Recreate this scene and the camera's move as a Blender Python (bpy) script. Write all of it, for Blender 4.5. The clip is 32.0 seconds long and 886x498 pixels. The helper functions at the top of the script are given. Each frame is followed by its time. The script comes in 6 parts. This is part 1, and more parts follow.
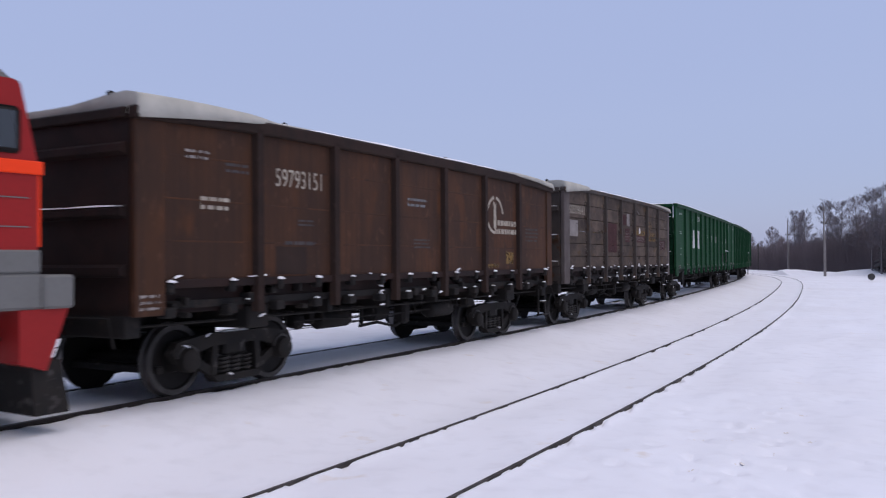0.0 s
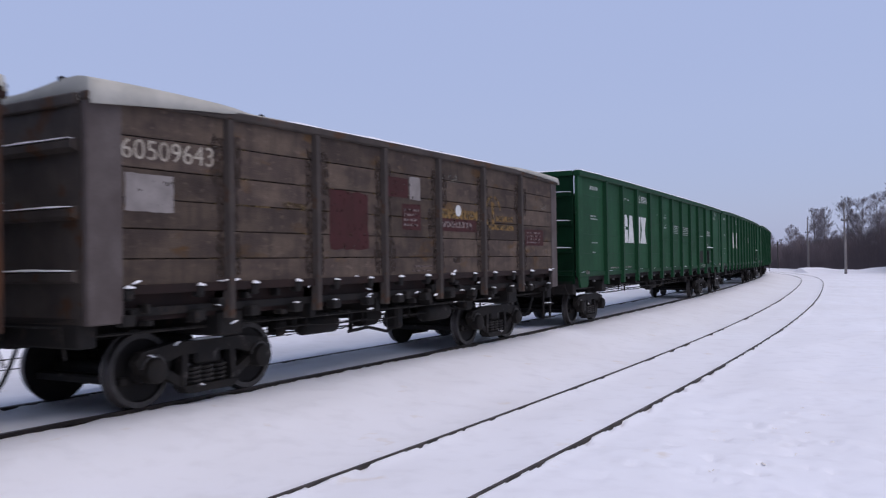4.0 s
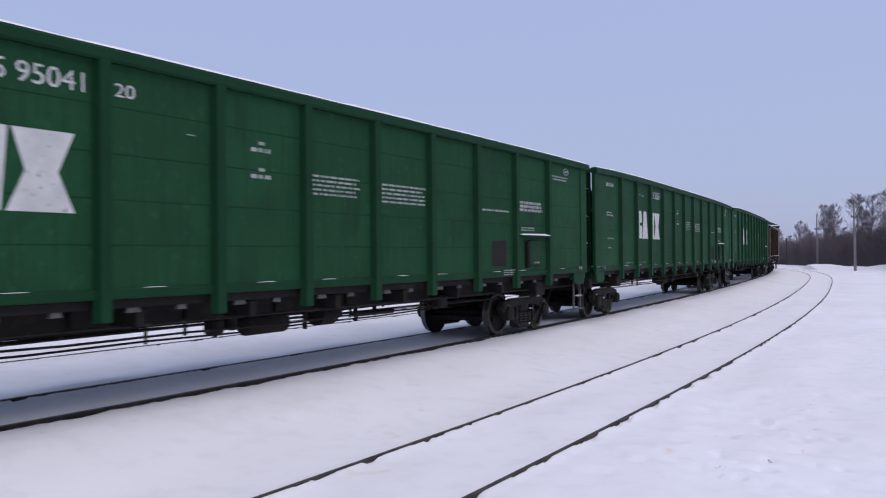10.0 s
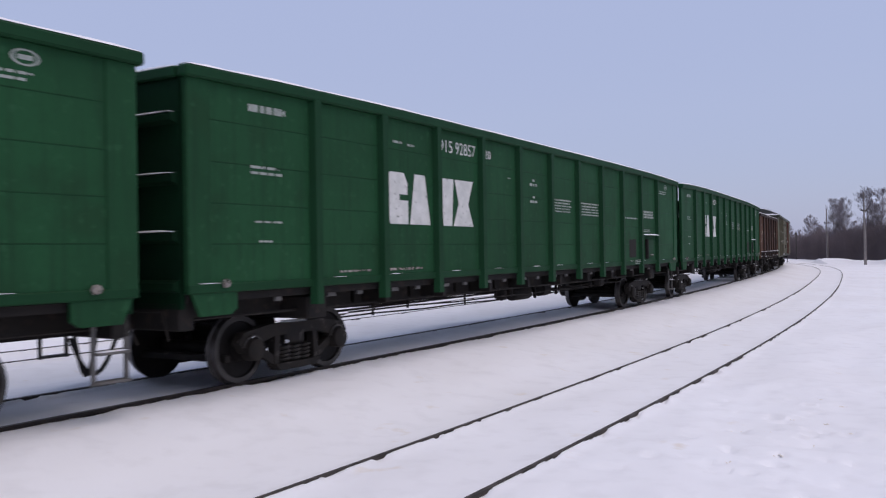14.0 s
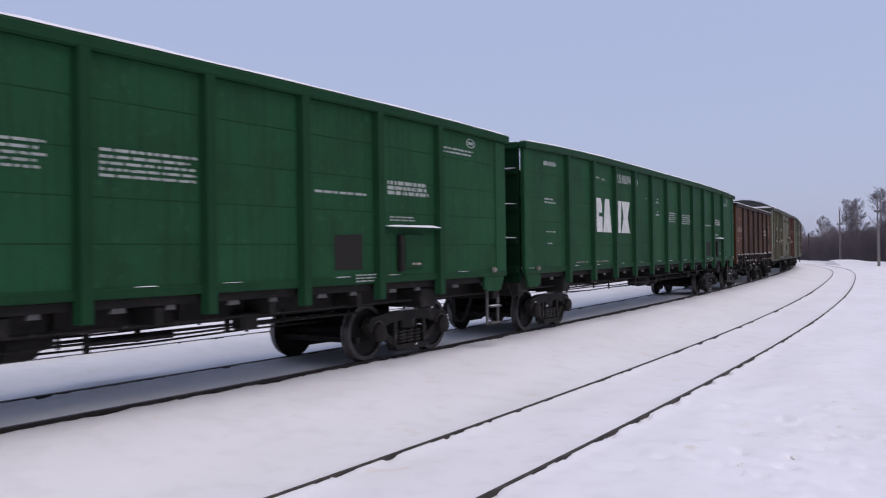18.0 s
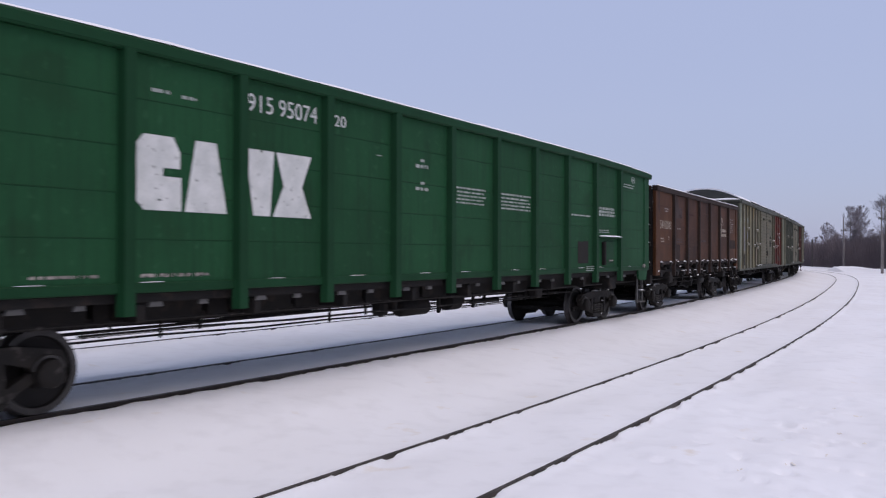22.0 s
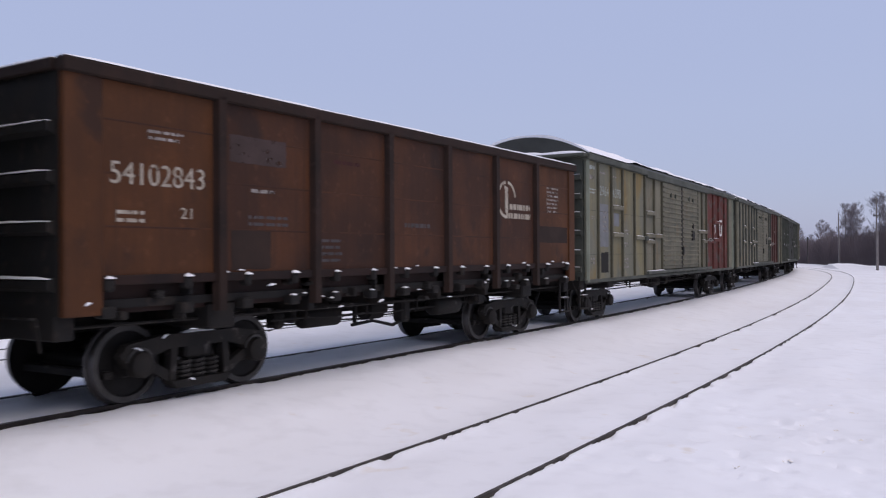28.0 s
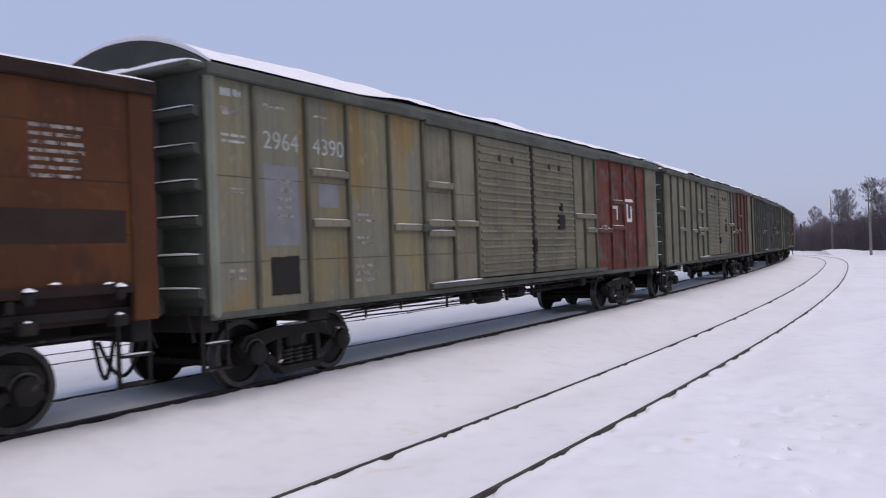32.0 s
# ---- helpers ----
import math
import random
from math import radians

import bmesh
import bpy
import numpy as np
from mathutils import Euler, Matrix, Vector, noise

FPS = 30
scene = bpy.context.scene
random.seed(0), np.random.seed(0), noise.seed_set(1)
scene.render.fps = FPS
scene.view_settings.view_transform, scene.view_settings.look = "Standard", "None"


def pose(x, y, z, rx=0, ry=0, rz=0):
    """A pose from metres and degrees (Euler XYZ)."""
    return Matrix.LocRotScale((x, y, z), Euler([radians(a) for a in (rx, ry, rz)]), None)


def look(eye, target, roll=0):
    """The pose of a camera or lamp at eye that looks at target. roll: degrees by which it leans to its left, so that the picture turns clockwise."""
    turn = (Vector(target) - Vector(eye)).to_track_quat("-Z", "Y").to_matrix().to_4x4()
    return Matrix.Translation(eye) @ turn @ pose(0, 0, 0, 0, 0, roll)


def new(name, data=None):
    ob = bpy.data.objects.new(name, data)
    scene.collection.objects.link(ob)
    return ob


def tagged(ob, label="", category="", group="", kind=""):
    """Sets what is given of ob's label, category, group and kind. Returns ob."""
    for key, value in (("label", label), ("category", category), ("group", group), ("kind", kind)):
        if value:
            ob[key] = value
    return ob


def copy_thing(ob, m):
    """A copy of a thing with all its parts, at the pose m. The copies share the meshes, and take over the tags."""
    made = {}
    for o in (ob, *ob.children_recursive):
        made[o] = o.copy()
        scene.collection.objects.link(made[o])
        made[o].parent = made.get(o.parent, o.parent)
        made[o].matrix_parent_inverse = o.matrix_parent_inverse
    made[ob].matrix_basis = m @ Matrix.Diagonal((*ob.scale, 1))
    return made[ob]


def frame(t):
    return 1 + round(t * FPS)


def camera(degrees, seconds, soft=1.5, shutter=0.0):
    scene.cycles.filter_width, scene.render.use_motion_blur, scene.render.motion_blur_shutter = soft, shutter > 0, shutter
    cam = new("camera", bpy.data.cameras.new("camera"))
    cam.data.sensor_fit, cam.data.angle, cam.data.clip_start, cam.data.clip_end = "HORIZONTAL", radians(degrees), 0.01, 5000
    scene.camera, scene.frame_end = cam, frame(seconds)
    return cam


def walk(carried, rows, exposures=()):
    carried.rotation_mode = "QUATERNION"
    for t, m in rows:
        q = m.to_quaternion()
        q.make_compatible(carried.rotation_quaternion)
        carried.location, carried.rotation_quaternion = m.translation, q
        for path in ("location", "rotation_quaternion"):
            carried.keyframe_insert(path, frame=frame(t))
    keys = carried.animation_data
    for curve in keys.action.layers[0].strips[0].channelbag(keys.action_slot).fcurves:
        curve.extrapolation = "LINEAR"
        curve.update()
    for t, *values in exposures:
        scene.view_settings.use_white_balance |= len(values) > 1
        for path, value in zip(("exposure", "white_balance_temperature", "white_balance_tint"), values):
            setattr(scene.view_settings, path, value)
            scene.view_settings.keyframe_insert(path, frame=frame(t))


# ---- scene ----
# camera: held by hand on the spot, 1.79 m above the rails
TURNS = [
    (0.0, 90.77, 0.37, -2.90),
    (0.5, 90.82, 0.39, -2.72),
    (1.0, 90.85, 0.39, -2.54),
    (1.5, 90.88, 0.45, -2.37),
    (2.0, 90.91, 0.55, -2.22),
    (2.5, 90.93, 0.58, -2.08),
    (3.0, 90.90, 0.68, -1.93),
    (3.5, 90.87, 0.93, -1.78),
    (5.5, 90.84, 0.56, -1.41),
    (6.0, 90.80, 0.54, -1.38),
    (6.5, 90.77, 0.65, -1.33),
    (7.0, 90.73, 0.71, -1.29),
    (7.5, 90.67, 0.61, -1.28),
    (8.0, 90.62, 0.53, -1.29),
    (8.5, 90.57, 0.52, -1.30),
    (9.0, 90.53, 0.49, -1.29),
    (9.5, 90.50, 0.50, -1.25),
    (10.0, 90.48, 0.53, -1.21),
    (10.5, 90.44, 0.59, -1.17),
    (11.0, 90.40, 0.69, -1.13),
    (11.5, 90.37, 0.71, -1.07),
    (12.0, 90.34, 0.66, -1.00),
    (12.5, 90.31, 0.67, -0.92),
    (13.0, 90.29, 0.74, -0.85),
    (13.5, 90.27, 0.85, -0.76),
    (14.0, 90.26, 0.92, -0.65),
    (14.5, 90.26, 0.94, -0.52),
    (16.5, 90.30, 0.40, -0.12),
    (17.0, 90.30, 0.64, -0.04),
    (17.5, 90.29, 0.82, 0.03),
    (18.0, 90.31, 0.82, 0.08),
    (18.5, 90.32, 0.68, 0.12),
    (19.0, 90.30, 0.64, 0.17),
    (19.5, 90.27, 0.73, 0.23),
    (20.0, 90.24, 0.73, 0.30),
    (20.5, 90.22, 0.48, 0.34),
    (21.0, 90.24, 0.08, 0.33),
    (21.5, 90.28, -0.16, 0.29),
    (22.0, 90.32, -0.12, 0.27),
    (22.5, 90.36, -0.00, 0.27),
    (23.0, 90.39, 0.04, 0.27),
    (23.5, 90.41, 0.07, 0.27),
    (24.0, 90.43, 0.15, 0.26),
    (24.5, 90.44, 0.15, 0.23),
    (25.0, 90.42, 0.06, 0.18),
    (25.5, 90.41, 0.04, 0.13),
    (27.5, 90.32, 0.34, 0.00),
    (28.0, 90.33, 0.31, 0.01),
    (28.5, 90.35, 0.26, 0.01),
    (29.0, 90.35, 0.22, 0.02),
    (29.5, 90.34, 0.25, 0.01),
    (30.0, 90.34, 0.38, -0.02),
    (30.5, 90.34, 0.54, -0.07),
    (31.0, 90.34, 0.92, -0.14),
    (31.5, 90.30, 1.54, -0.24),
    (32.0, 90.20, 2.09, -0.35),
]
cam = camera(55.9, 32.0, soft=1.2, shutter=0.5)
walk(cam, [(t, pose(0, 0, 1.786, rx, ry, rz)) for t, rx, ry, rz in TURNS],
     [(0.0, 0.07, 6500, 10), (11.0, 0.08, 6500, 10), (14.0, 0.09, 6850, 10), (26.0, 0.10, 6850, 10), (32.0, 0.10, 6850, 10)])

# light: an overcast winter afternoon
world = bpy.data.worlds.new("overcast_sky")
scene.world = world
world.use_nodes = True
wn, wl = world.node_tree.nodes, world.node_tree.links
wn.clear()
sky = wn.new("ShaderNodeTexSky")
sky.sky_type, sky.sun_disc = "NISHITA", False
sky.sun_elevation, sky.sun_rotation = radians(66), radians(125)
sky_bg = wn.new("ShaderNodeBackground")
sky_bg.inputs["Strength"].default_value = 0.03
wl.new(sky.outputs["Color"], sky_bg.inputs["Color"])
# the cloud deck: slightly lighter and bluer overhead than at the horizon
coord, split = wn.new("ShaderNodeTexCoord"), wn.new("ShaderNodeSeparateXYZ")
ramp = wn.new("ShaderNodeValToRGB")
ramp.color_ramp.elements[0].position, ramp.color_ramp.elements[0].color = 0.0, (0.285, 0.320, 0.545, 1)
ramp.color_ramp.elements[1].position, ramp.color_ramp.elements[1].color = 0.45, (0.38, 0.445, 0.69, 1)
low = ramp.color_ramp.elements.new(0.16)
low.color = (0.345, 0.388, 0.610, 1)
wl.new(coord.outputs["Generated"], split.inputs["Vector"])
wl.new(split.outputs["Z"], ramp.inputs["Fac"])
deck = wn.new("ShaderNodeBackground")
deck.inputs["Strength"].default_value = 0.88
wl.new(ramp.outputs["Color"], deck.inputs["Color"])
both, wout = wn.new("ShaderNodeAddShader"), wn.new("ShaderNodeOutputWorld")
wl.new(sky_bg.outputs[0], both.inputs[0])
wl.new(deck.outputs[0], both.inputs[1])
wl.new(both.outputs[0], wout.inputs["Surface"])
lamp = bpy.data.lights.new("sun", "SUN")
lamp.energy, lamp.angle, lamp.color = 1.35, radians(75), (1.0, 0.84, 0.72)
sun = new("sun", lamp)
sun.matrix_world = look((20, -14, 55), (0, 0, 0))

# ---- materials ----
def material(name, base, second=None, rough=0.6, metal=0.0, scale=6.0, mix=0.5, bump=0.1, fine=60.0, stretch=(1, 1, 1),
             wear=None, wear_amount=0.0, wear_scale=3.0, jitter=0.0, spec=0.18, runs=0.0, worn=0.0):
    """Paint, metal, snow, bark: two colours mixed at two scales, patches of wear, and fine relief."""
    m = bpy.data.materials.new(name)
    m.use_nodes = True
    n, l = m.node_tree.nodes, m.node_tree.links
    b = n["Principled BSDF"]
    b.inputs["Metallic"].default_value = metal
    b.inputs["Specular IOR Level"].default_value = spec
    tc, mp = n.new("ShaderNodeTexCoord"), n.new("ShaderNodeMapping")
    mp.inputs["Scale"].default_value = stretch
    l.new(tc.outputs["Object"], mp.inputs["Vector"])
    vec = mp.outputs["Vector"]
    if jitter:
        info, add = n.new("ShaderNodeObjectInfo"), n.new("ShaderNodeVectorMath")
        add.operation = "ADD"
        grow = n.new("ShaderNodeMath")
        grow.operation = "MULTIPLY"
        grow.inputs[1].default_value = 40.0
        l.new(info.outputs["Random"], grow.inputs[0])
        l.new(vec, add.inputs[0])
        l.new(grow.outputs[0], add.inputs[1])
        vec = add.outputs[0]

    def noise_at(sc, detail):
        t = n.new("ShaderNodeTexNoise")
        t.inputs["Scale"].default_value, t.inputs["Detail"].default_value = sc, detail
        l.new(vec, t.inputs["Vector"])
        return t.outputs["Fac"]

    def mixed(fac, a, c):
        x = n.new("ShaderNodeMix")
        x.data_type = "RGBA"
        l.new(fac, x.inputs[0])
        for sock, val in ((x.inputs[6], a), (x.inputs[7], c)):
            if isinstance(val, tuple):
                sock.default_value = (*val, 1)
            else:
                l.new(val, sock)
        return x.outputs[2]

    def ranged(fac, lo, hi, to):
        r = n.new("ShaderNodeMapRange")
        r.inputs["From Min"].default_value, r.inputs["From Max"].default_value = lo, hi
        r.inputs["To Max"].default_value = to
        l.new(fac, r.inputs["Value"])
        return r.outputs["Result"]

    big, small = noise_at(scale, 6), noise_at(fine, 4)
    second = second or tuple(min(1, c * 0.75) for c in base)
    col = mixed(ranged(big, 0.35, 0.65, mix * 2), base, second)
    dark = tuple(c * 0.8 for c in second)
    col = mixed(ranged(small, 0.5, 0.8, 0.35), col, dark)
    if wear:
        patch = noise_at(wear_scale, 9)
        edge = 0.64 - 0.25 * wear_amount
        col = mixed(ranged(patch, edge, edge + 0.08, 1.0), col, wear)
    if runs:
        # rain-washed dirt running down the sheet
        drip = n.new("ShaderNodeMapping")
        drip.inputs["Scale"].default_value = (7.0, 7.0, 0.45)
        l.new(vec, drip.inputs["Vector"])
        tn = n.new("ShaderNodeTexNoise")
        tn.inputs["Scale"].default_value, tn.inputs["Detail"].default_value = 1.6, 7
        l.new(drip.outputs["Vector"], tn.inputs["Vector"])
        col = mixed(ranged(tn.outputs["Fac"], 0.48, 0.72, runs), col, tuple(c * 0.45 + 0.004 for c in second))
        spots = noise_at(9.0, 8)
        col = mixed(ranged(spots, 0.60, 0.70, runs * 0.8), col, tuple(c * 1.45 + 0.012 for c in base))
    if jitter:
        info2, hsv = n.new("ShaderNodeObjectInfo"), n.new("ShaderNodeHueSaturation")
        l.new(ranged(info2.outputs["Random"], 0, 1, 1.0), hsv.inputs["Fac"])
        hsv.inputs["Value"].default_value = 1.0 - jitter
        l.new(col, hsv.inputs["Color"])
        col = hsv.outputs["Color"]
    l.new(col, b.inputs["Base Color"])
    if worn:
        # flaked paint: the sheet shows through in blotches
        flake = noise_at(11.0, 8)
        keep = n.new("ShaderNodeMapRange")
        keep.inputs["From Min"].default_value, keep.inputs["From Max"].default_value = 0.24 + 0.3 * worn, (0.36 if worn < 0.15 else 0.48) + 0.3 * worn
        l.new(flake, keep.inputs["Value"])
        l.new(keep.outputs["Result"], b.inputs["Alpha"])
    rr = ranged(big, 0.2, 0.8, 0.15)
    ra = n.new("ShaderNodeMath")
    ra.operation = "ADD"
    ra.inputs[1].default_value = rough - 0.07
    l.new(rr, ra.inputs[0])
    l.new(ra.outputs[0], b.inputs["Roughness"])
    if bump:
        bp = n.new("ShaderNodeBump")
        bp.inputs["Strength"].default_value, bp.inputs["Distance"].default_value = bump, 0.02
        l.new(small, bp.inputs["Height"])
        l.new(bp.outputs["Normal"], b.inputs["Normal"])
    return m


SNOW = material("snow_field", (0.832, 0.838, 0.864), (0.775, 0.772, 0.786), 0.75, scale=0.22, mix=0.4, fine=2.6, bump=0.45, spec=0.3, wear=(0.74, 0.70, 0.65), wear_amount=-0.12, wear_scale=1.6)
SNOW_CAP = material("snow_cap", (0.88, 0.88, 0.90), (0.82, 0.82, 0.85), 0.9, scale=3, fine=30, bump=0.3, spec=0.2)
RAIL_STEEL = material("rail_steel", (0.05, 0.042, 0.038), (0.035, 0.03, 0.028), 0.5, 0.6, scale=4, fine=80)
RAIL_RUST = material("rail_rust", (0.085, 0.075, 0.07), (0.05, 0.045, 0.042), 0.75, 0.2, scale=4, fine=60)
BLACK = material("grimy_black", (0.0125, 0.0118, 0.0115), (0.0195, 0.0170, 0.0152), 0.8, 0.0, scale=3, fine=40, bump=0.2,
                 wear=(0.0270, 0.0216, 0.0180), wear_amount=0.25, wear_scale=5)
BOGIE = material("bogie_grime", (0.0135, 0.0124, 0.0117), (0.0225, 0.0196, 0.0172), 0.75, 0.1, scale=4, fine=40, bump=0.2,
                 wear=(0.062, 0.056, 0.052), wear_amount=0.20, wear_scale=7)
WHEEL = material("wheel_steel", (0.0165, 0.0148, 0.0138), (0.0115, 0.0100, 0.0094), 0.65, 0.2, scale=3, fine=40, jitter=0.1)
TREAD = material("wheel_tread", (0.16, 0.15, 0.145), (0.11, 0.10, 0.1), 0.4, 0.8, scale=5, fine=50)
RUBBER = material("hose_rubber", (0.0100, 0.0100, 0.0100), (0.0150, 0.0150, 0.0150), 0.6, scale=6, fine=50)
BROWN = material("red_brown_paint", (0.073, 0.0295, 0.0125), (0.046, 0.0225, 0.0135), 0.65, scale=1.3, mix=0.6, fine=25,
                 bump=0.12, stretch=(1, 1, 0.5), wear=(0.0780, 0.0312, 0.0132), wear_amount=0.30, wear_scale=1.7, jitter=0.12, runs=0.55)
BROWN_MAROON = material("maroon_brown_paint", (0.078, 0.0285, 0.0112), (0.046, 0.0192, 0.0108), 0.65, scale=0.9, mix=0.7, fine=25,
                 bump=0.12, stretch=(1, 1, 0.8), wear=(0.030, 0.0150, 0.0105), wear_amount=0.2, wear_scale=1.1, jitter=0.12, runs=0.35)
BROWN_RUST = material("orange_brown_paint", (0.092, 0.0335, 0.0108), (0.060, 0.0236, 0.0098), 0.65, scale=1.0, mix=0.6, fine=25,
                 bump=0.12, stretch=(1, 1, 0.8), wear=(0.036, 0.0165, 0.0098), wear_amount=0.16, wear_scale=1.3, jitter=0.05, runs=0.3)
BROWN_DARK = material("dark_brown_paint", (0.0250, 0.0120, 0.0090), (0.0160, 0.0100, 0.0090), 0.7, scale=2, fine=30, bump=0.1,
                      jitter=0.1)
WOOD = material("weathered_planks", (0.126, 0.092, 0.068), (0.072, 0.053, 0.044), 0.8, scale=2.2, mix=0.6, fine=30, bump=0.3,
                stretch=(0.7, 1, 1.6), wear=(0.112, 0.064, 0.028), wear_amount=0.18, wear_scale=1.6, jitter=0.45, runs=0.5)
WOOD_POST = material("brown_grey_steel", (0.062, 0.050, 0.043), (0.044, 0.036, 0.032), 0.7, scale=2.5, fine=30, bump=0.15,
                     wear=(0.0600, 0.0300, 0.0150), wear_amount=0.3, wear_scale=3)
GREEN = material("green_paint", (0.0140, 0.0700, 0.0280), (0.0118, 0.0545, 0.0230), 0.62, spec=0.10, scale=0.6, mix=0.5, fine=18, bump=0.05,
                 wear=(0.0125, 0.0527, 0.022), wear_amount=0.25, wear_scale=1.2, jitter=0.10, runs=0.4)
GREEN_DARK = material("green_frame_paint", (0.0080, 0.0455, 0.0180), (0.0070, 0.0370, 0.0148), 0.55, spec=0.10, scale=1.2, fine=20, bump=0.06)
# green of the end walls, darkened: their shade is in the colour
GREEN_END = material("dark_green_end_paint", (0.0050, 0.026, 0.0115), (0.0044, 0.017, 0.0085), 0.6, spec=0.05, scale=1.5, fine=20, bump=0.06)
# frame brown darkened below the panels' brown: the posts' shade is in it
BROWN_MID = material("brown_frame_paint", (0.030, 0.0150, 0.0100), (0.020, 0.0120, 0.0092), 0.7, scale=2, fine=30, bump=0.1, jitter=0.1, runs=0.4)
WHITE_PAINT = material("white_stencil", (0.62, 0.62, 0.60), (0.50, 0.51, 0.49), 0.7, scale=4, fine=30, bump=0.0, worn=0.04)
SMALL_WHITE = material("worn_small_stencil", (0.36, 0.39, 0.36), (0.25, 0.28, 0.255), 0.8, scale=4, fine=30, bump=0.0, worn=0.10)
CHALK = material("chalky_paint", (0.27, 0.245, 0.23), (0.19, 0.17, 0.16), 0.85, scale=3, fine=30, bump=0.0, worn=0.06)
FADED_WHITE = material("faded_stencil", (0.32, 0.29, 0.265), (0.20, 0.18, 0.165), 0.8, scale=4, fine=30, bump=0.0, worn=0.22)
CREAM_PAINT = material("cream_stencil", (0.42, 0.38, 0.31), (0.30, 0.26, 0.21), 0.8, scale=4, fine=30, bump=0.0, worn=0.12)
PATCH_GREY = material("grey_patch_paint", (0.0720, 0.0600, 0.0600), (0.0540, 0.0480, 0.0480), 0.75, scale=3, fine=30, bump=0.0, worn=0.06)
PATCH_DARK = material("dark_patch_paint", (0.0150, 0.0150, 0.0140), (0.0200, 0.0175, 0.0150), 0.8, scale=3, fine=30, bump=0.0)
STREAK = material("rust_streak_stain", (0.046, 0.032, 0.024), (0.032, 0.024, 0.020), 0.8, scale=5, fine=30, bump=0.0, worn=0.38)
STREAK_OCHRE = material("ochre_stain", (0.115, 0.075, 0.028), (0.085, 0.058, 0.028), 0.85, scale=3, fine=30, bump=0.0, worn=0.50)
PALE_WOOD = material("bare_pale_wood", (0.165, 0.145, 0.12), (0.12, 0.105, 0.09), 0.85, scale=3, fine=30, bump=0.1, worn=0.6)
DULL_PATCH = material("dull_brown_grey_patch", (0.060, 0.040, 0.037), (0.046, 0.032, 0.029), 0.8, scale=3, fine=30, bump=0.0, worn=0.12)
PATCH_BROWN = material("dark_brown_repaint", (0.034, 0.020, 0.015), (0.026, 0.017, 0.014), 0.8, scale=2, fine=30, bump=0.0)
# pale steel for rims, springs and arches: their highlights are in the colour
RIM_STEEL = material("worn_wheel_rim", (0.070, 0.066, 0.063), (0.044, 0.041, 0.039), 0.5, 0.5, scale=5, fine=40)
BRACKET = material("grey_bracket", (0.13, 0.125, 0.12), (0.09, 0.088, 0.085), 0.7, scale=5, fine=30)
DULL_PINK = material("dull_stencil", (0.19, 0.15, 0.14), (0.13, 0.10, 0.095), 0.8, scale=4, fine=30, bump=0.0, worn=0.35)
WOOD_CORNER = material("grey_corner_steel", (0.105, 0.088, 0.082), (0.075, 0.06, 0.056), 0.7, scale=2.5, fine=30, bump=0.15)
PATCH_MAROON = material("maroon_patch_paint", (0.0525, 0.0146, 0.0150), (0.0420, 0.0150, 0.0140), 0.75, scale=3, fine=30, bump=0.0, worn=0.12)
PATCH_OCHRE = material("ochre_patch_paint", (0.19, 0.118, 0.040), (0.135, 0.085, 0.035), 0.8, scale=3, fine=30, bump=0.0, worn=0.2)
PATCH_BLUE = material("blue_grey_patch_paint", (0.180, 0.188, 0.200), (0.150, 0.155, 0.155), 0.8, scale=3, fine=30, bump=0.0)
TARP = material("cover_cloth", (0.48, 0.465, 0.41), (0.37, 0.36, 0.32), 0.9, scale=2, fine=12, bump=0.25)
BOX_OLIVE = material("olive_grey_paint", (0.222, 0.192, 0.104), (0.178, 0.175, 0.134), 0.7, scale=0.8, mix=0.8, fine=20, spec=0.1,
                     bump=0.15, stretch=(1, 1, 0.5), wear=(0.215, 0.160, 0.072), wear_amount=0.26, wear_scale=0.9, jitter=0.2, runs=0.4)
BOX_GREY = material("grey_green_paint", (0.200, 0.185, 0.132), (0.138, 0.134, 0.102), 0.7, scale=1.2, fine=22, bump=0.15, spec=0.1,
                    wear=(0.165, 0.138, 0.092), wear_amount=0.22, wear_scale=1.3, jitter=0.2, runs=0.4)
BOX_FRAME = material("dark_grey_frame", (0.084, 0.089, 0.074), (0.056, 0.060, 0.050), 0.7, scale=2, fine=25, bump=0.1)
BOX_RED = material("red_panel_paint", (0.160, 0.050, 0.039), (0.105, 0.043, 0.037), 0.7, runs=0.7, scale=1.5, fine=20, bump=0.12, jitter=0.2, spec=0.1,
                   wear=(0.120, 0.092, 0.080), wear_amount=0.4, wear_scale=2.4)
BOX_MAROON = material("maroon_panel_paint", (0.095, 0.042, 0.034), (0.068, 0.036, 0.03), 0.75, runs=0.5, scale=1.5, fine=20, bump=0.1)
BOX_DARK = material("dark_green_grey_paint", (0.050, 0.053, 0.042), (0.038, 0.038, 0.033), 0.75, scale=1.4, fine=22, bump=0.1, runs=0.5,
                    wear=(0.0450, 0.0360, 0.0240), wear_amount=0.3, wear_scale=2, jitter=0.2)
BOX_TEAL = material("teal_paint", (0.030, 0.062, 0.060), (0.024, 0.046, 0.046), 0.7, scale=1.4, fine=22, bump=0.1, jitter=0.1)
BOX_POST = material("dark_olive_post", (0.105, 0.098, 0.066), (0.075, 0.071, 0.052), 0.7, scale=2, fine=25, bump=0.1)
BOX_SEAM = material("olive_seam", (0.085, 0.078, 0.052), (0.065, 0.06, 0.045), 0.75, scale=2, fine=25, bump=0.0)
CORNER_PALE = material("pale_grey_green_paint", (0.20, 0.215, 0.165), (0.15, 0.162, 0.125), 0.7, scale=1.6, fine=25, bump=0.1)
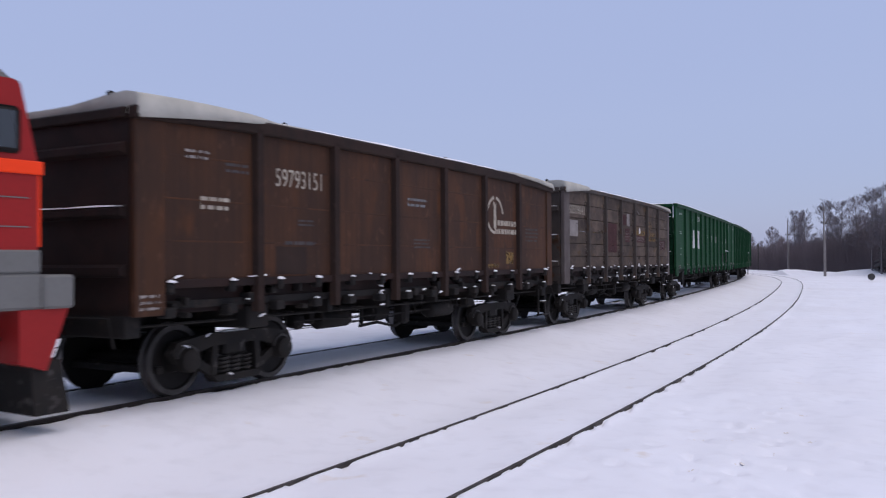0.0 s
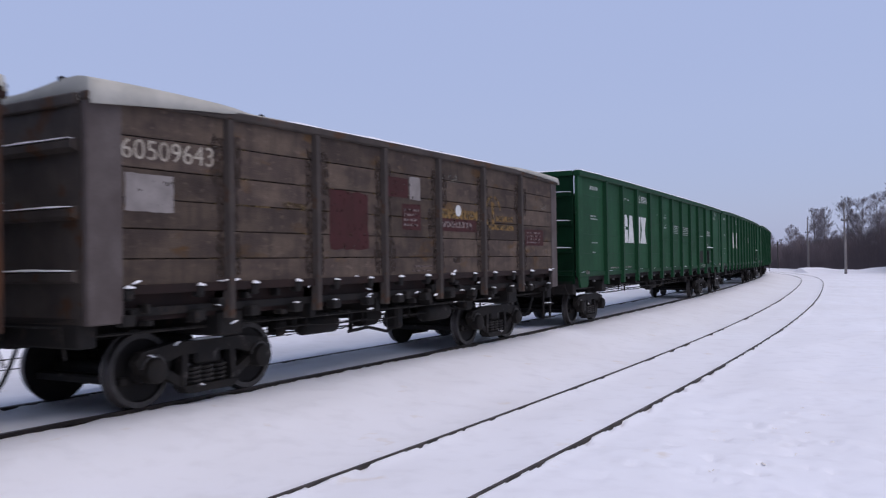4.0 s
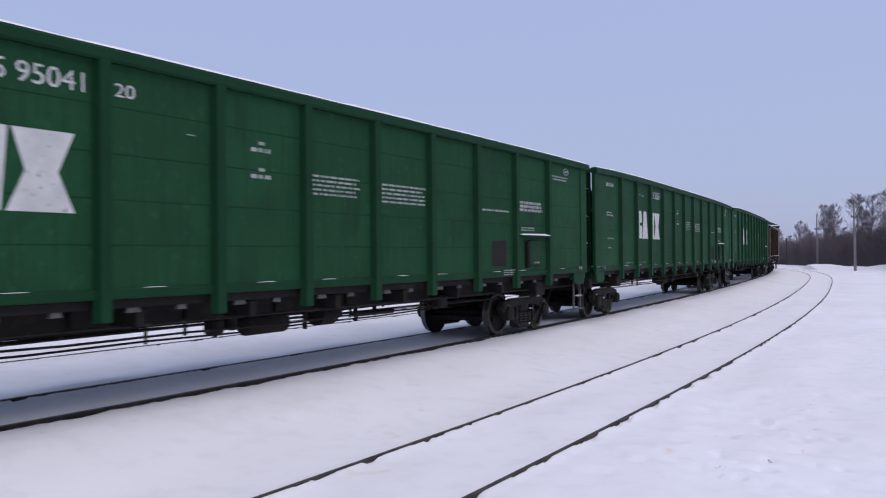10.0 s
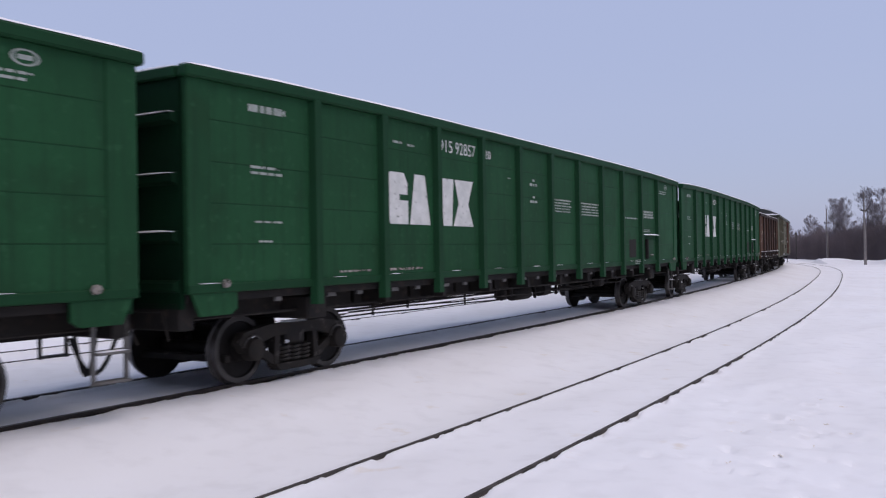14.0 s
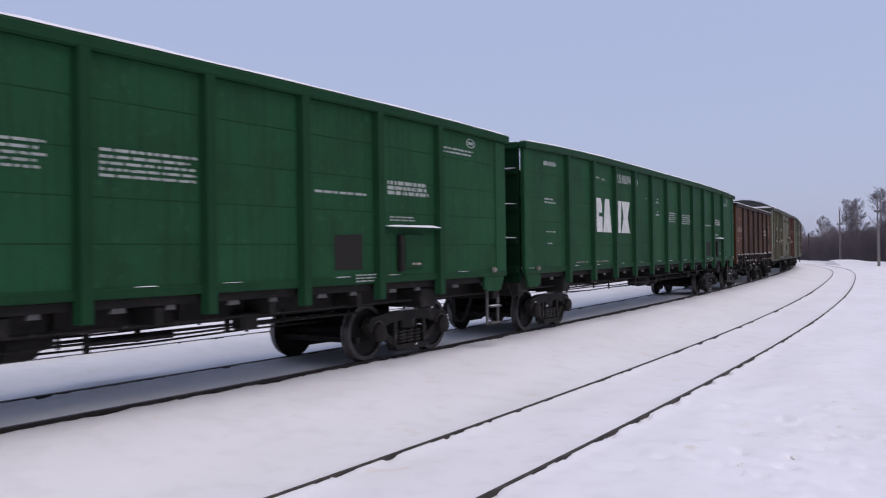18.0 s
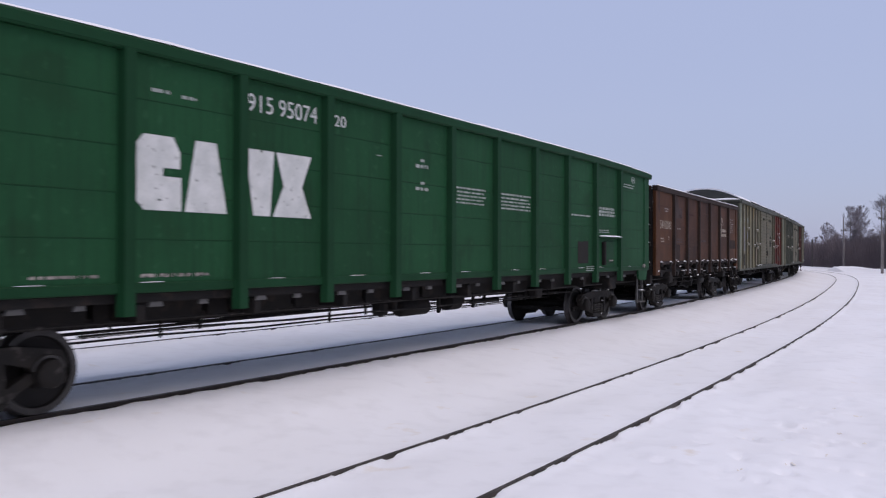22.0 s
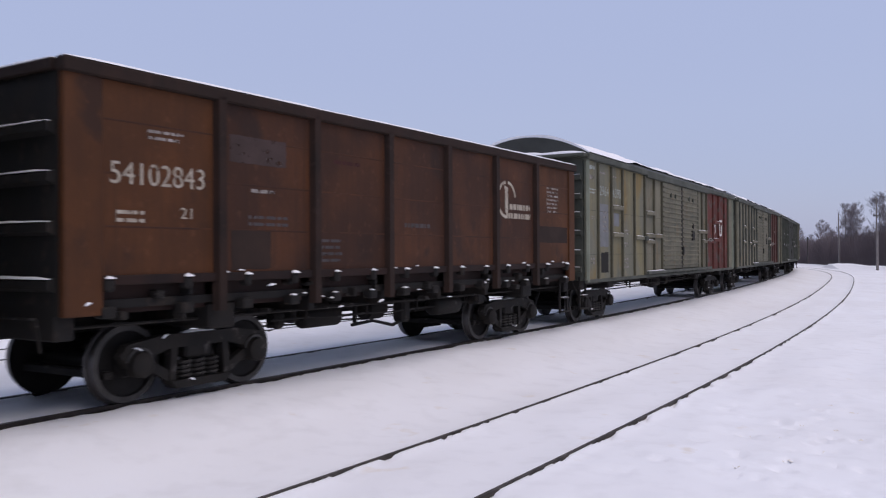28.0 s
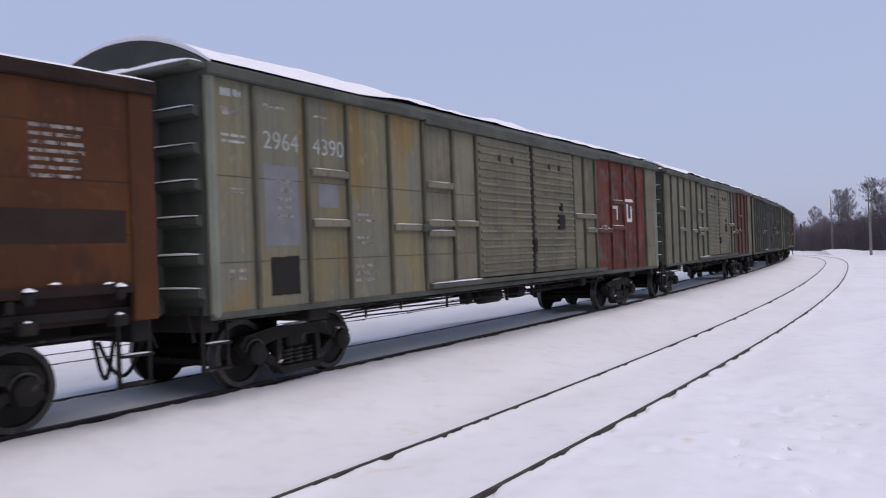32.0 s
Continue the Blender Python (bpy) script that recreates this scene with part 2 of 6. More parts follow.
TRODDEN = material("trodden_snow", (0.80, 0.76, 0.71), (0.74, 0.69, 0.63), 0.9, scale=4, fine=20, bump=0.3, spec=0.1)
ROOF_GREY = material("roof_sheet", (0.0600, 0.0630, 0.0600), (0.0450, 0.0480, 0.0450), 0.7, 0.1, scale=1.5, fine=20, bump=0.1)
LOCO_RED = material("loco_red", (0.30, 0.017, 0.016), (0.25, 0.017, 0.016), 0.4, scale=1, fine=20, bump=0.03)
LOCO_ORANGE = material("loco_orange", (0.95, 0.058, 0.010), (0.90, 0.055, 0.010), 0.4, scale=1, fine=20, bump=0.0)
LOCO_GREY = material("loco_grey", (0.1600, 0.1600, 0.1520), (0.1280, 0.1280, 0.1200), 0.55, scale=1, fine=20, bump=0.05)
LOCO_ROOF = material("loco_roof", (0.12, 0.115, 0.10), (0.09, 0.09, 0.08), 0.6, scale=1, fine=20, bump=0.05)
# far woods: colours lightened and greyed, the distance haze is put into them
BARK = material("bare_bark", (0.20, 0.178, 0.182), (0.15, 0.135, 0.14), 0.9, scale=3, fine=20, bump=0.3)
HAZED_TWIG = material("twigs", (0.275, 0.245, 0.262), (0.21, 0.19, 0.21), 0.9, scale=1, fine=10, bump=0.0, jitter=0.25)
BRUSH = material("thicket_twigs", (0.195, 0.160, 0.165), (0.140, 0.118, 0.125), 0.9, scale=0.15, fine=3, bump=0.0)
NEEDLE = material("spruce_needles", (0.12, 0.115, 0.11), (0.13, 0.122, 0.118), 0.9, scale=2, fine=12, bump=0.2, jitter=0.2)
POLE_WOOD = material("pole_wood", (0.09, 0.08, 0.075), (0.06, 0.056, 0.052), 0.85, scale=2, fine=20, stretch=(4, 4, 0.5))
CONCRETE = material("pole_concrete", (0.27, 0.245, 0.235), (0.19, 0.172, 0.165), 0.85, scale=2, fine=20)
CERAMIC = material("insulator", (0.10, 0.06, 0.04), (0.08, 0.05, 0.04), 0.3, scale=5, fine=20)
BARREL = material("weathered_drum", (0.085, 0.085, 0.085), (0.06, 0.055, 0.05), 0.7, 0.2, scale=4, fine=20)
GLASS = bpy.data.materials.new("cab_glass")
GLASS.use_nodes = True
GLASS.node_tree.nodes["Principled BSDF"].inputs["Base Color"].default_value = (0.06, 0.07, 0.08, 1)
GLASS.node_tree.nodes["Principled BSDF"].inputs["Roughness"].default_value = 0.06
GLASS.node_tree.nodes["Principled BSDF"].inputs["Transmission Weight"].default_value = 0.35


# ---- mesh helpers ----
def part(name, bm, mat, parent=None, label="", smooth=0.0, loc=None):
    """Links a bmesh as one mesh object, under a thing or under a part."""
    me = bpy.data.meshes.new(name)
    bm.to_mesh(me)
    bm.free()
    me.materials.append(mat)
    if smooth:
        me.polygons.foreach_set("use_smooth", [True] * len(me.polygons))
        me.set_sharp_from_angle(angle=radians(smooth))
    ob = new(name, me)
    ob.parent = parent
    if loc:
        ob.location = loc
    if label:
        ob["label"] = label
    return ob


def again(ob, x, y=None, z=None):
    """A like piece on the same mesh, moved to another place of its thing."""
    o = new(ob.name.split(".")[0], ob.data)
    o.parent = ob.parent
    o.location = (x, ob.location.y if y is None else y, ob.location.z if z is None else z)
    if "label" in ob:
        o["label"] = ob["label"]
    return o


def box(bm, x0, x1, y0, y1, z0, z1, bevel=0.0):
    r = bmesh.ops.create_cube(bm, size=1.0)["verts"]
    for v in r:
        v.co = Vector((x0 + (v.co.x + 0.5) * (x1 - x0), y0 + (v.co.y + 0.5) * (y1 - y0), z0 + (v.co.z + 0.5) * (z1 - z0)))
    if bevel:
        edges = list({e for v in r for e in v.link_edges})
        bmesh.ops.bevel(bm, geom=edges, offset=bevel, segments=1, affect="EDGES")
    return bm


def cuboid(x0, x1, y0, y1, z0, z1, bevel=0.0):
    return box(bmesh.new(), x0, x1, y0, y1, z0, z1, bevel)


def tube(bm, points, radius, sides=6, caps=True):
    """A round bar along points; radius may be one number or one a point."""
    pts = [Vector(p) for p in points]
    rings = []
    up = Vector((0, 0, 1))
    for i, p in enumerate(pts):
        d = (pts[min(i + 1, len(pts) - 1)] - pts[max(i - 1, 0)]).normalized()
        a = d.cross(up if abs(d.z) < 0.95 else Vector((1, 0, 0))).normalized()
        c = d.cross(a)
        r = radius[i] if isinstance(radius, (list, tuple)) else radius
        rings.append([bm.verts.new(p + (a * math.cos(2 * math.pi * k / sides) + c * math.sin(2 * math.pi * k / sides)) * r)
                      for k in range(sides)])
    for g, h2 in zip(rings[:-1], rings[1:]):
        for k in range(sides):
            bm.faces.new((g[k], g[(k + 1) % sides], h2[(k + 1) % sides], h2[k]))
    if caps:
        bm.faces.new(rings[0][::-1])
        bm.faces.new(rings[-1])
    return bm


def lathe(bm, profile, axis="Y", sides=28, centre=(0, 0, 0)):
    """A turned body: profile of (along, radius) about an axis."""
    rings = []
    for a, r in profile:
        ring = []
        for k in range(sides):
            c, s = math.cos(2 * math.pi * k / sides) * r, math.sin(2 * math.pi * k / sides) * r
            p = {"Y": (c, a, s), "X": (a, c, s), "Z": (c, s, a)}[axis]
            ring.append(bm.verts.new(Vector(p) + Vector(centre)))
        rings.append(ring)
    for g, h2 in zip(rings[:-1], rings[1:]):
        for k in range(sides):
            bm.faces.new((g[k], g[(k + 1) % sides], h2[(k + 1) % sides], h2[k]))
    bm.faces.new(rings[0])
    bm.faces.new(rings[-1][::-1])
    bmesh.ops.recalc_face_normals(bm, faces=bm.faces[:])
    return bm


def prism(bm, outline, y0, y1):
    """An outline of (x, z) drawn out from y0 to y1."""
    a = [bm.verts.new((x, y0, z)) for x, z in outline]
    b = [bm.verts.new((x, y1, z)) for x, z in outline]
    bm.faces.new(a)
    bm.faces.new(b[::-1])
    k = len(a)
    for i in range(k):
        bm.faces.new((a[i], b[i], b[(i + 1) % k], a[(i + 1) % k]))
    bmesh.ops.recalc_face_normals(bm, faces=bm.faces[:])
    return bm


def snow_strip(bm, p0, p1, width, height, step=0.35, seed=0):
    """An uneven ridge of settled snow from p0 to p1."""
    p0, p1 = Vector(p0), Vector(p1)
    count = max(2, int((p1 - p0).length / step))
    side = (p1 - p0).normalized().cross(Vector((0, 0, 1))).normalized()
    rows = []
    for i in range(count + 1):
        p = p0.lerp(p1, i / count)
        nz = noise.noise(p * 2.3 + Vector((seed * 7.1, 0, 0)))
        hgt, w = height * (0.75 + 0.5 * nz), width * (0.95 + 0.12 * nz)
        if i in (0, count):
            hgt *= 0.4
        rows.append([bm.verts.new(p + side * o * w + Vector((0, 0, z * hgt))) for o, z in
                     ((-0.5, 0), (-0.42, 0.65), (0, 1), (0.42, 0.65), (0.5, 0))])
    for g, h2 in zip(rows[:-1], rows[1:]):
        for k in range(4):
            bm.faces.new((g[k], g[k + 1], h2[k + 1], h2[k]))
    bm.faces.new(rows[0])
    bm.faces.new(rows[-1][::-1])
    bmesh.ops.recalc_face_normals(bm, faces=bm.faces[:])
    return bm


def lettering(name, text, x0, x1, z0, z1, y, mat, parent, label=""):
    """Painted characters of the built-in font, fitted to a field on a wall that faces -y."""
    cu = bpy.data.curves.new("lettering", "FONT")
    cu.body = text
    ob = bpy.data.objects.new("lettering", cu)
    scene.collection.objects.link(ob)
    bpy.context.view_layer.update()
    me = bpy.data.meshes.new_from_object(ob.evaluated_get(bpy.context.evaluated_depsgraph_get()))
    bpy.data.objects.remove(ob)
    bpy.data.curves.remove(cu)
    co = np.empty(len(me.vertices) * 3)
    me.vertices.foreach_get("co", co)
    co = co.reshape(-1, 3)
    lo, hi = co.min(0), co.max(0)
    fit = (co - lo) / np.maximum(hi - lo, 1e-6)
    out = np.stack([x0 + fit[:, 0] * (x1 - x0), np.full(len(co), y), z0 + fit[:, 1] * (z1 - z0)], 1)
    me.vertices.foreach_set("co", out.ravel())
    me.materials.clear()
    me.materials.append(mat)
    ob = new(name, me)
    ob.parent = parent
    if label:
        ob["label"] = label
    return ob


def bars(name, x0, x1, z0, z1, y, lines, mat, parent, seed=0, label="", dense=0.8):
    """Small writing that cannot be read: rows of short bars."""
    rnd = random.Random(seed)
    bm = bmesh.new()
    pitch = (z1 - z0) / lines
    low = None
    for i in range(lines):
        za = z1 - pitch * (i + 0.8)
        zb = za + pitch * (0.46 if dense < 1 else 0.72)
        zm = (za + zb) / 2
        thin = 0.0015
        end = x1 - rnd.random() * (x1 - x0) * 0.15
        # one strip: tall where there is a word, a hairline between the words
        xs, x = [(x0, True)], x0
        while x < end - 0.03:
            x = min(x + rnd.uniform(0.04, 0.2), end)
            xs.append((x, False))
            if x < end - 0.08:
                x += rnd.uniform(0.02, 0.045)
                xs.append((x, True))
        cols = []
        for xx, start in xs:
            pair = [(zm - thin, zm + thin), (za, zb)] if start else [(za, zb), (zm - thin, zm + thin)]
            for lo, hi in pair:
                cols.append((bm.verts.new((xx, y, lo)), bm.verts.new((xx, y, hi))))
        cols = cols[1:-1]
        cols.insert(1, (bm.verts.new((x0 + 0.004, y, za)), bm.verts.new((x0 + 0.004, y, zb))))
        for g, h2 in zip(cols[:-1], cols[1:]):
            bm.faces.new((g[0], h2[0], h2[1], g[1]))
        if low:
            bm.faces.new((cols[0][1], cols[1][1], low[1][0], low[0][0]))
        low = cols[:2]
    return part(name, bm, mat, parent, label)


def patch(name, x0, x1, z0, z1, y, mat, parent, label="", seed=0, ragged=False):
    """A repainted or bare patch with an uneven edge."""
    rnd = random.Random(seed)
    pts = []
    if not ragged:
        n, corners = 7, [(x0, z0), (x1, z0), (x1, z1), (x0, z1)]
        for k in range(4):
            (xa, za), (xb, zb) = corners[k], corners[(k + 1) % 4]
            for i in range(n):
                wob = min(x1 - x0, z1 - z0) * 0.018
                pts.append((xa + (xb - xa) * i / n + rnd.uniform(-wob, wob), y, za + (zb - za) * i / n + rnd.uniform(-wob, wob)))
    for i in range(40 if ragged else 0):
        a = 2 * math.pi * (i + 0.5) / 40
        c, s = math.cos(a), math.sin(a)
        k = 1 / max(abs(c), abs(s)) ** (0.6 if ragged else 0.96)
        k *= rnd.uniform(0.72 if ragged else 0.955, 1.0)
        pts.append(((x0 + x1) / 2 + c * k * (x1 - x0) / 2, y, (z0 + z1) / 2 + s * k * (z1 - z0) / 2))
    bm = bmesh.new()
    bm.faces.new([bm.verts.new(p) for p in pts])
    return part(name, bm, mat, parent, label)


def flat(name, polys, y, mat, parent, label=""):
    """Plain painted shapes on a wall that faces -y."""
    bm = bmesh.new()
    for poly in polys:
        bm.faces.new([bm.verts.new((x, y, z)) for x, z in poly])
    return part(name, bm, mat, parent, label)


def empty(name, label, category, group="", kind=""):
    return tagged(new(name), label, category, group, kind)

# ---- the line of the tracks ----
# arc length along the main track, its heading from a slowly changing curvature
ARC = np.arange(-140.0, 300.1, 1.0)
BEND = np.interp(ARC, [0, 40, 80, 110, 150], [0.00284, 0.00062, 0.0067, 0.0067, 0.003])
BEND[ARC < -40] = 0.0
HEAD = np.concatenate([[0], np.cumsum((BEND[1:] + BEND[:-1]) / 2)])
HEAD = HEAD - np.interp(0, ARC, HEAD) + 1.03746
LINE_X = np.concatenate([[0], np.cumsum((np.cos(HEAD[1:]) + np.cos(HEAD[:-1])) / 2)])
LINE_Y = np.concatenate([[0], np.cumsum((np.sin(HEAD[1:]) + np.sin(HEAD[:-1])) / 2)])
LINE_X = LINE_X - np.interp(0, ARC, LINE_X) + 3.563
LINE_Y = LINE_Y - np.interp(0, ARC, LINE_Y) + 23.744
GAUGE = 1.612
SIDING, SIDING_Z = -5.07, -0.348
THIRD = 5.45


def on_line(s, side=0.0):
    """The place at arc length s, side metres towards the far side of the main track."""
    a = np.interp(s, ARC, HEAD)
    x, y = np.interp(s, ARC, LINE_X), np.interp(s, ARC, LINE_Y)
    if s < ARC[0]:
        x, y = x + (s - ARC[0]) * math.cos(a), y + (s - ARC[0]) * math.sin(a)
    if s > ARC[-1]:
        x, y = x + (s - ARC[-1]) * math.cos(a), y + (s - ARC[-1]) * math.sin(a)
    return x - math.sin(a) * side, y + math.cos(a) * side


# ---- ground: one snow sheet to the horizon ----
RAILS = [(-0.835, 0.0), (0.82, 0.0), (SIDING - GAUGE / 2, SIDING_Z), (SIDING + GAUGE / 2, SIDING_Z),
         (THIRD - GAUGE / 2, 0.0), (THIRD + GAUGE / 2, 0.0)]
PROFILE_AT = [-3000, -60, -30, -8.5, -6.6, -3.7, -3.2, -1.6, -1.05, -0.95, 0.95, 1.3, 2.6, 4.2, 7.0, 12, 40, 3000]
PROFILE_Z = [-0.6, -0.5, -0.42, -0.42, -0.385, -0.38, -0.34, -0.075, -0.038, -0.05, -0.05, -0.06, -0.16, -0.045, -0.05, -0.12, -0.2, -0.5]


def snow_level(s, d, x, y):
    z = float(np.interp(d, PROFILE_AT, PROFILE_Z))
    near = min(abs(d - r) for r, _ in RAILS)
    calm = min(1.0, near / 0.5)
    p = Vector((x, y, 0))
    z += calm * (0.06 * noise.noise(p * 0.35) + 0.05 * noise.noise(Vector((s * 0.5, d * 1.2, 2))) + 0.022 * noise.noise(p * 2.3))
    if d < -6.3:
        z += (0.018 * max(0.0, noise.noise(p * 1.9)) + 0.008 * noise.noise(p * 4.3)) * min(1, (-6.3 - d))
    for r, top in RAILS:
        gap = abs(d - r)
        if gap < 0.2:
            ragged = noise.noise(Vector((s * 1.7, r * 9, 0))) + 0.5 * noise.noise(Vector((s * 6.0, r * 5, 3)))
            if gap < (0.05 if abs(r) < 1 else 0.034) and (abs(r) < 1 or d > r or ragged < 0.10):
                z = top - (0.10 if abs(r) < 1 else 0.014)
            else:
                out = d < r
                lip = top - (0.036 if -1 < r < 0 else 0.006) + (0.040 if -1 < r < 0 else 0.006) * ragged if out else top - (0.03 if abs(r) < 1 else 0.012) + (0.012 if abs(r) < 1 else 0.006) * ragged
                open_w = (0.034 + 0.16 * max(0.0, ragged - 0.10) if abs(r) > 1 else (0.070 if r < 0 else 0.055) + 0.08 * max(0.0, ragged)) if out else (0.06 if abs(r) < 1 else 0.034)
                z = top - (0.09 if abs(r) < 1 else 0.06) if gap < open_w else lip + (z - lip) * (gap - open_w) / (0.2 - open_w)
    return z


def make_ground():
    rnd = random.Random(5)
    s_at = [-3000, -900, -350, -140] + list(np.arange(-110, -30, 4.0)) + list(np.arange(-30, -17, 0.22)) + list(np.arange(-17, -14, 0.13)) + list(np.arange(-14, -7, 0.075)) + list(np.arange(-7, -3, 0.13)) + list(np.arange(-3, 12, 0.22)) + \
        list(np.arange(12, 40, 0.6)) + list(np.arange(40, 130, 1.5)) + list(np.arange(130, 300, 8.0)) + [340, 450, 800, 3000]
    d_set = {-3000, -1200, -500, -250, -140, -90, -70, -55, -46, -40, -35, -30, -27, -24, -21, -19, -17, -15.5, -14, -13,
             12, 14, 17, 22, 30, 40, 60, 90, 150, 200, 400, 1000, 3000}
    d_set |= {round(v, 3) for v in np.arange(-12.4, 11.5, 0.24)} | {round(v, 3) for v in np.arange(-9.6, -6.4, 0.075)}
    for r, _ in RAILS:
        d_set = {v for v in d_set if abs(v - r) > 0.22}
        d_set |= {round(r + o, 4) for o in ((-0.2, -0.14, -0.105, -0.085, -0.065, -0.045, 0.045, 0.065, 0.085, 0.14, 0.2) if abs(r) < 1 else
                                            (-0.2, -0.14, -0.10, -0.075, -0.055, -0.033, 0.033, 0.05, 0.08, 0.14, 0.2))}
    d_at = sorted(d_set)
    # marks: a trodden patch on the near field
    feet = []
    for i in range(110):
        s = rnd.gauss(-11.8, 1.9)
        feet.append((s, -7.65 - 0.05 * (s + 12) + rnd.gauss(0, 0.7), rnd.uniform(0.05, 0.11), rnd.uniform(0.016, 0.044)))
    verts, faces = [], []
    side0 = Vector((-math.sin(1.2), math.cos(1.2)))
    for s in s_at:
        for d in d_at:
            keep = max(-110.0, min(110.0, d))
            x, y = on_line(s, keep)
            x, y = x + side0.x * (d - keep), y + side0.y * (d - keep)
            z = snow_level(s, d, x, y)
            if -18 < s < -2 and -12 < d < -6.2:
                for fs, fd, fr, fh in feet:
                    q = ((s - fs) ** 2 + (d - fd) ** 2) / (fr * fr)
                    if q < 6:
                        z -= fh * math.exp(-q * 1.3) - 0.25 * fh * math.exp(-(q - 2.2) ** 2)
            # ploughed bank beyond the bend
            if 75 < s < 140 and -80 < d < -8:
                z += 0.85 * math.exp(-((s - 96 - 0.12 * d) / 3.2) ** 2) * (0.7 + 0.5 * noise.noise(Vector((x, y, 0)) * 0.22))
            verts.append((x, y, z))
    w = len(d_at)
    for i in range(len(s_at) - 1):
        for j in range(w - 1):
            k = i * w + j
            faces.append((k, k + w, k + w + 1, k + 1))
    me = bpy.data.meshes.new("ground")
    me.from_pydata(verts, [], faces)
    me.polygons.foreach_set("use_smooth", [True] * len(me.polygons))
    me.materials.append(SNOW)
    # tan clods of trodden snow lying in the marks
    cv, cf = [], []
    for fs, fd, fr, fh in feet[:14]:
        for k in range(3):
            s, d = fs + rnd.gauss(0, fr * 0.6), fd + rnd.gauss(0, fr * 0.6)
            x, y = on_line(s, d)
            z = snow_level(s, d, x, y) - fh * 0.6
            r = rnd.uniform(0.012, 0.035)
            k0 = len(cv)
            ring = [(x + r * rnd.uniform(0.7, 1.4) * math.cos(a), y + r * rnd.uniform(0.7, 1.4) * math.sin(a), z) for a in np.arange(6) * math.pi / 3]
            cv += ring + [(x, y, z + r * 0.6)]
            cf += [(k0 + i, k0 + (i + 1) % 6, k0 + 6) for i in range(6)]
    clods = bpy.data.meshes.new("trodden_clods")
    clods.from_pydata(cv, [], cf)
    clods.materials.append(TRODDEN)
    tagged(new("trodden_clods", clods), "tan clods of trodden snow on the snow field", "snow clods", kind="stuff")
    tagged(new("ground", me), "snow-covered open ground beside the railway tracks", "snow", kind="structure")


make_ground()


def make_track(label, side, top, mat, s0, s1, sides):
    """Two rails standing a little out of the snow."""
    track = empty("railway_track", label, "railway track", kind="structure")
    hw = 0.034 if top == 0.0 else 0.021
    shape = [(-hw, 0.0), (-hw, -0.04), (-0.012, -0.06), (-0.012, -0.14), (0.012, -0.14), (0.012, -0.06), (hw, -0.04), (hw, 0.0)]
    for r in sides:
        bm = bmesh.new()
        rings = []
        for s in list(np.arange(s0, 130, 1.5)) + list(np.arange(130, s1, 4)):
            ring = []
            for o, z in shape:
                x, y = on_line(s, r + o)
                ring.append(bm.verts.new((x, y, top + z)))
            rings.append(ring)
        for g, h2 in zip(rings[:-1], rings[1:]):
            for k in range(8):
                bm.faces.new((g[k], h2[k], h2[(k + 1) % 8], g[(k + 1) % 8]))
        part("rail", bm, mat, track)
    return track


make_track("main railway track sunk in packed snow under the train", 0.0, 0.0, RAIL_STEEL, -100, 260, (-0.835, 0.82))
make_track("rusty siding track half buried in snow, curving away", SIDING, SIDING_Z, RAIL_RUST, -60, 92, (SIDING - GAUGE / 2, SIDING + GAUGE / 2))
make_track("snow-edged railway track beyond the train", THIRD, 0.0, RAIL_RUST, -80, 200, (THIRD - GAUGE / 2, THIRD + GAUGE / 2))

# ---- rolling stock: shared parts ----
WHEEL_R = 0.478


def wheelset(x, parent):
    """An axle with two flanged wheels, which turn together."""
    bm = bmesh.new()
    lathe(bm, [(-1.02, 0.065), (-0.9, 0.065), (-0.88, 0.09), (0.88, 0.09), (0.9, 0.065), (1.02, 0.065)], "Y", 14)
    axle = part("wheelset", bm, WHEEL, parent, "grimy steel axle with two wheels", 40, (x, 0, WHEEL_R))
    for sgn in (-1, 1):
        bm = bmesh.new()
        c = sgn * 0.83
        prof = [(c - sgn * 0.075, 0.1), (c - sgn * 0.075, 0.505), (c - sgn * 0.045, 0.505), (c - sgn * 0.035, WHEEL_R + 0.002), (c + sgn * 0.06, WHEEL_R - 0.006),
                (c + sgn * 0.062, 0.40), (c + sgn * 0.02, 0.385), (c + sgn * 0.005, 0.18), (c + sgn * 0.07, 0.15), (c + sgn * 0.07, 0.1)]
        lathe(bm, prof, "Y", 36)
        wheel = part("wheel", bm, WHEEL, axle, "", 35)
        wheel.data.materials.append(TREAD)
        wheel.data.materials.append(RIM_STEEL)
        for p in wheel.data.polygons:
            rad = math.hypot(p.center.x, p.center.z)
            if rad > 0.44 and abs(p.normal.y) < 0.6:
                p.material_index = 1
            elif rad > 0.41:
                p.material_index = 2
    return axle


SPECK_BM = bmesh.new()
snow_strip(SPECK_BM, (-0.08, 0, 0), (0.08, 0, 0.01), 0.05, 0.03, 0.05, 1)
SPECK = bpy.data.meshes.new("snow_speck")
SPECK_BM.to_mesh(SPECK)
SPECK_BM.free()
SPECK.materials.append(SNOW_CAP)


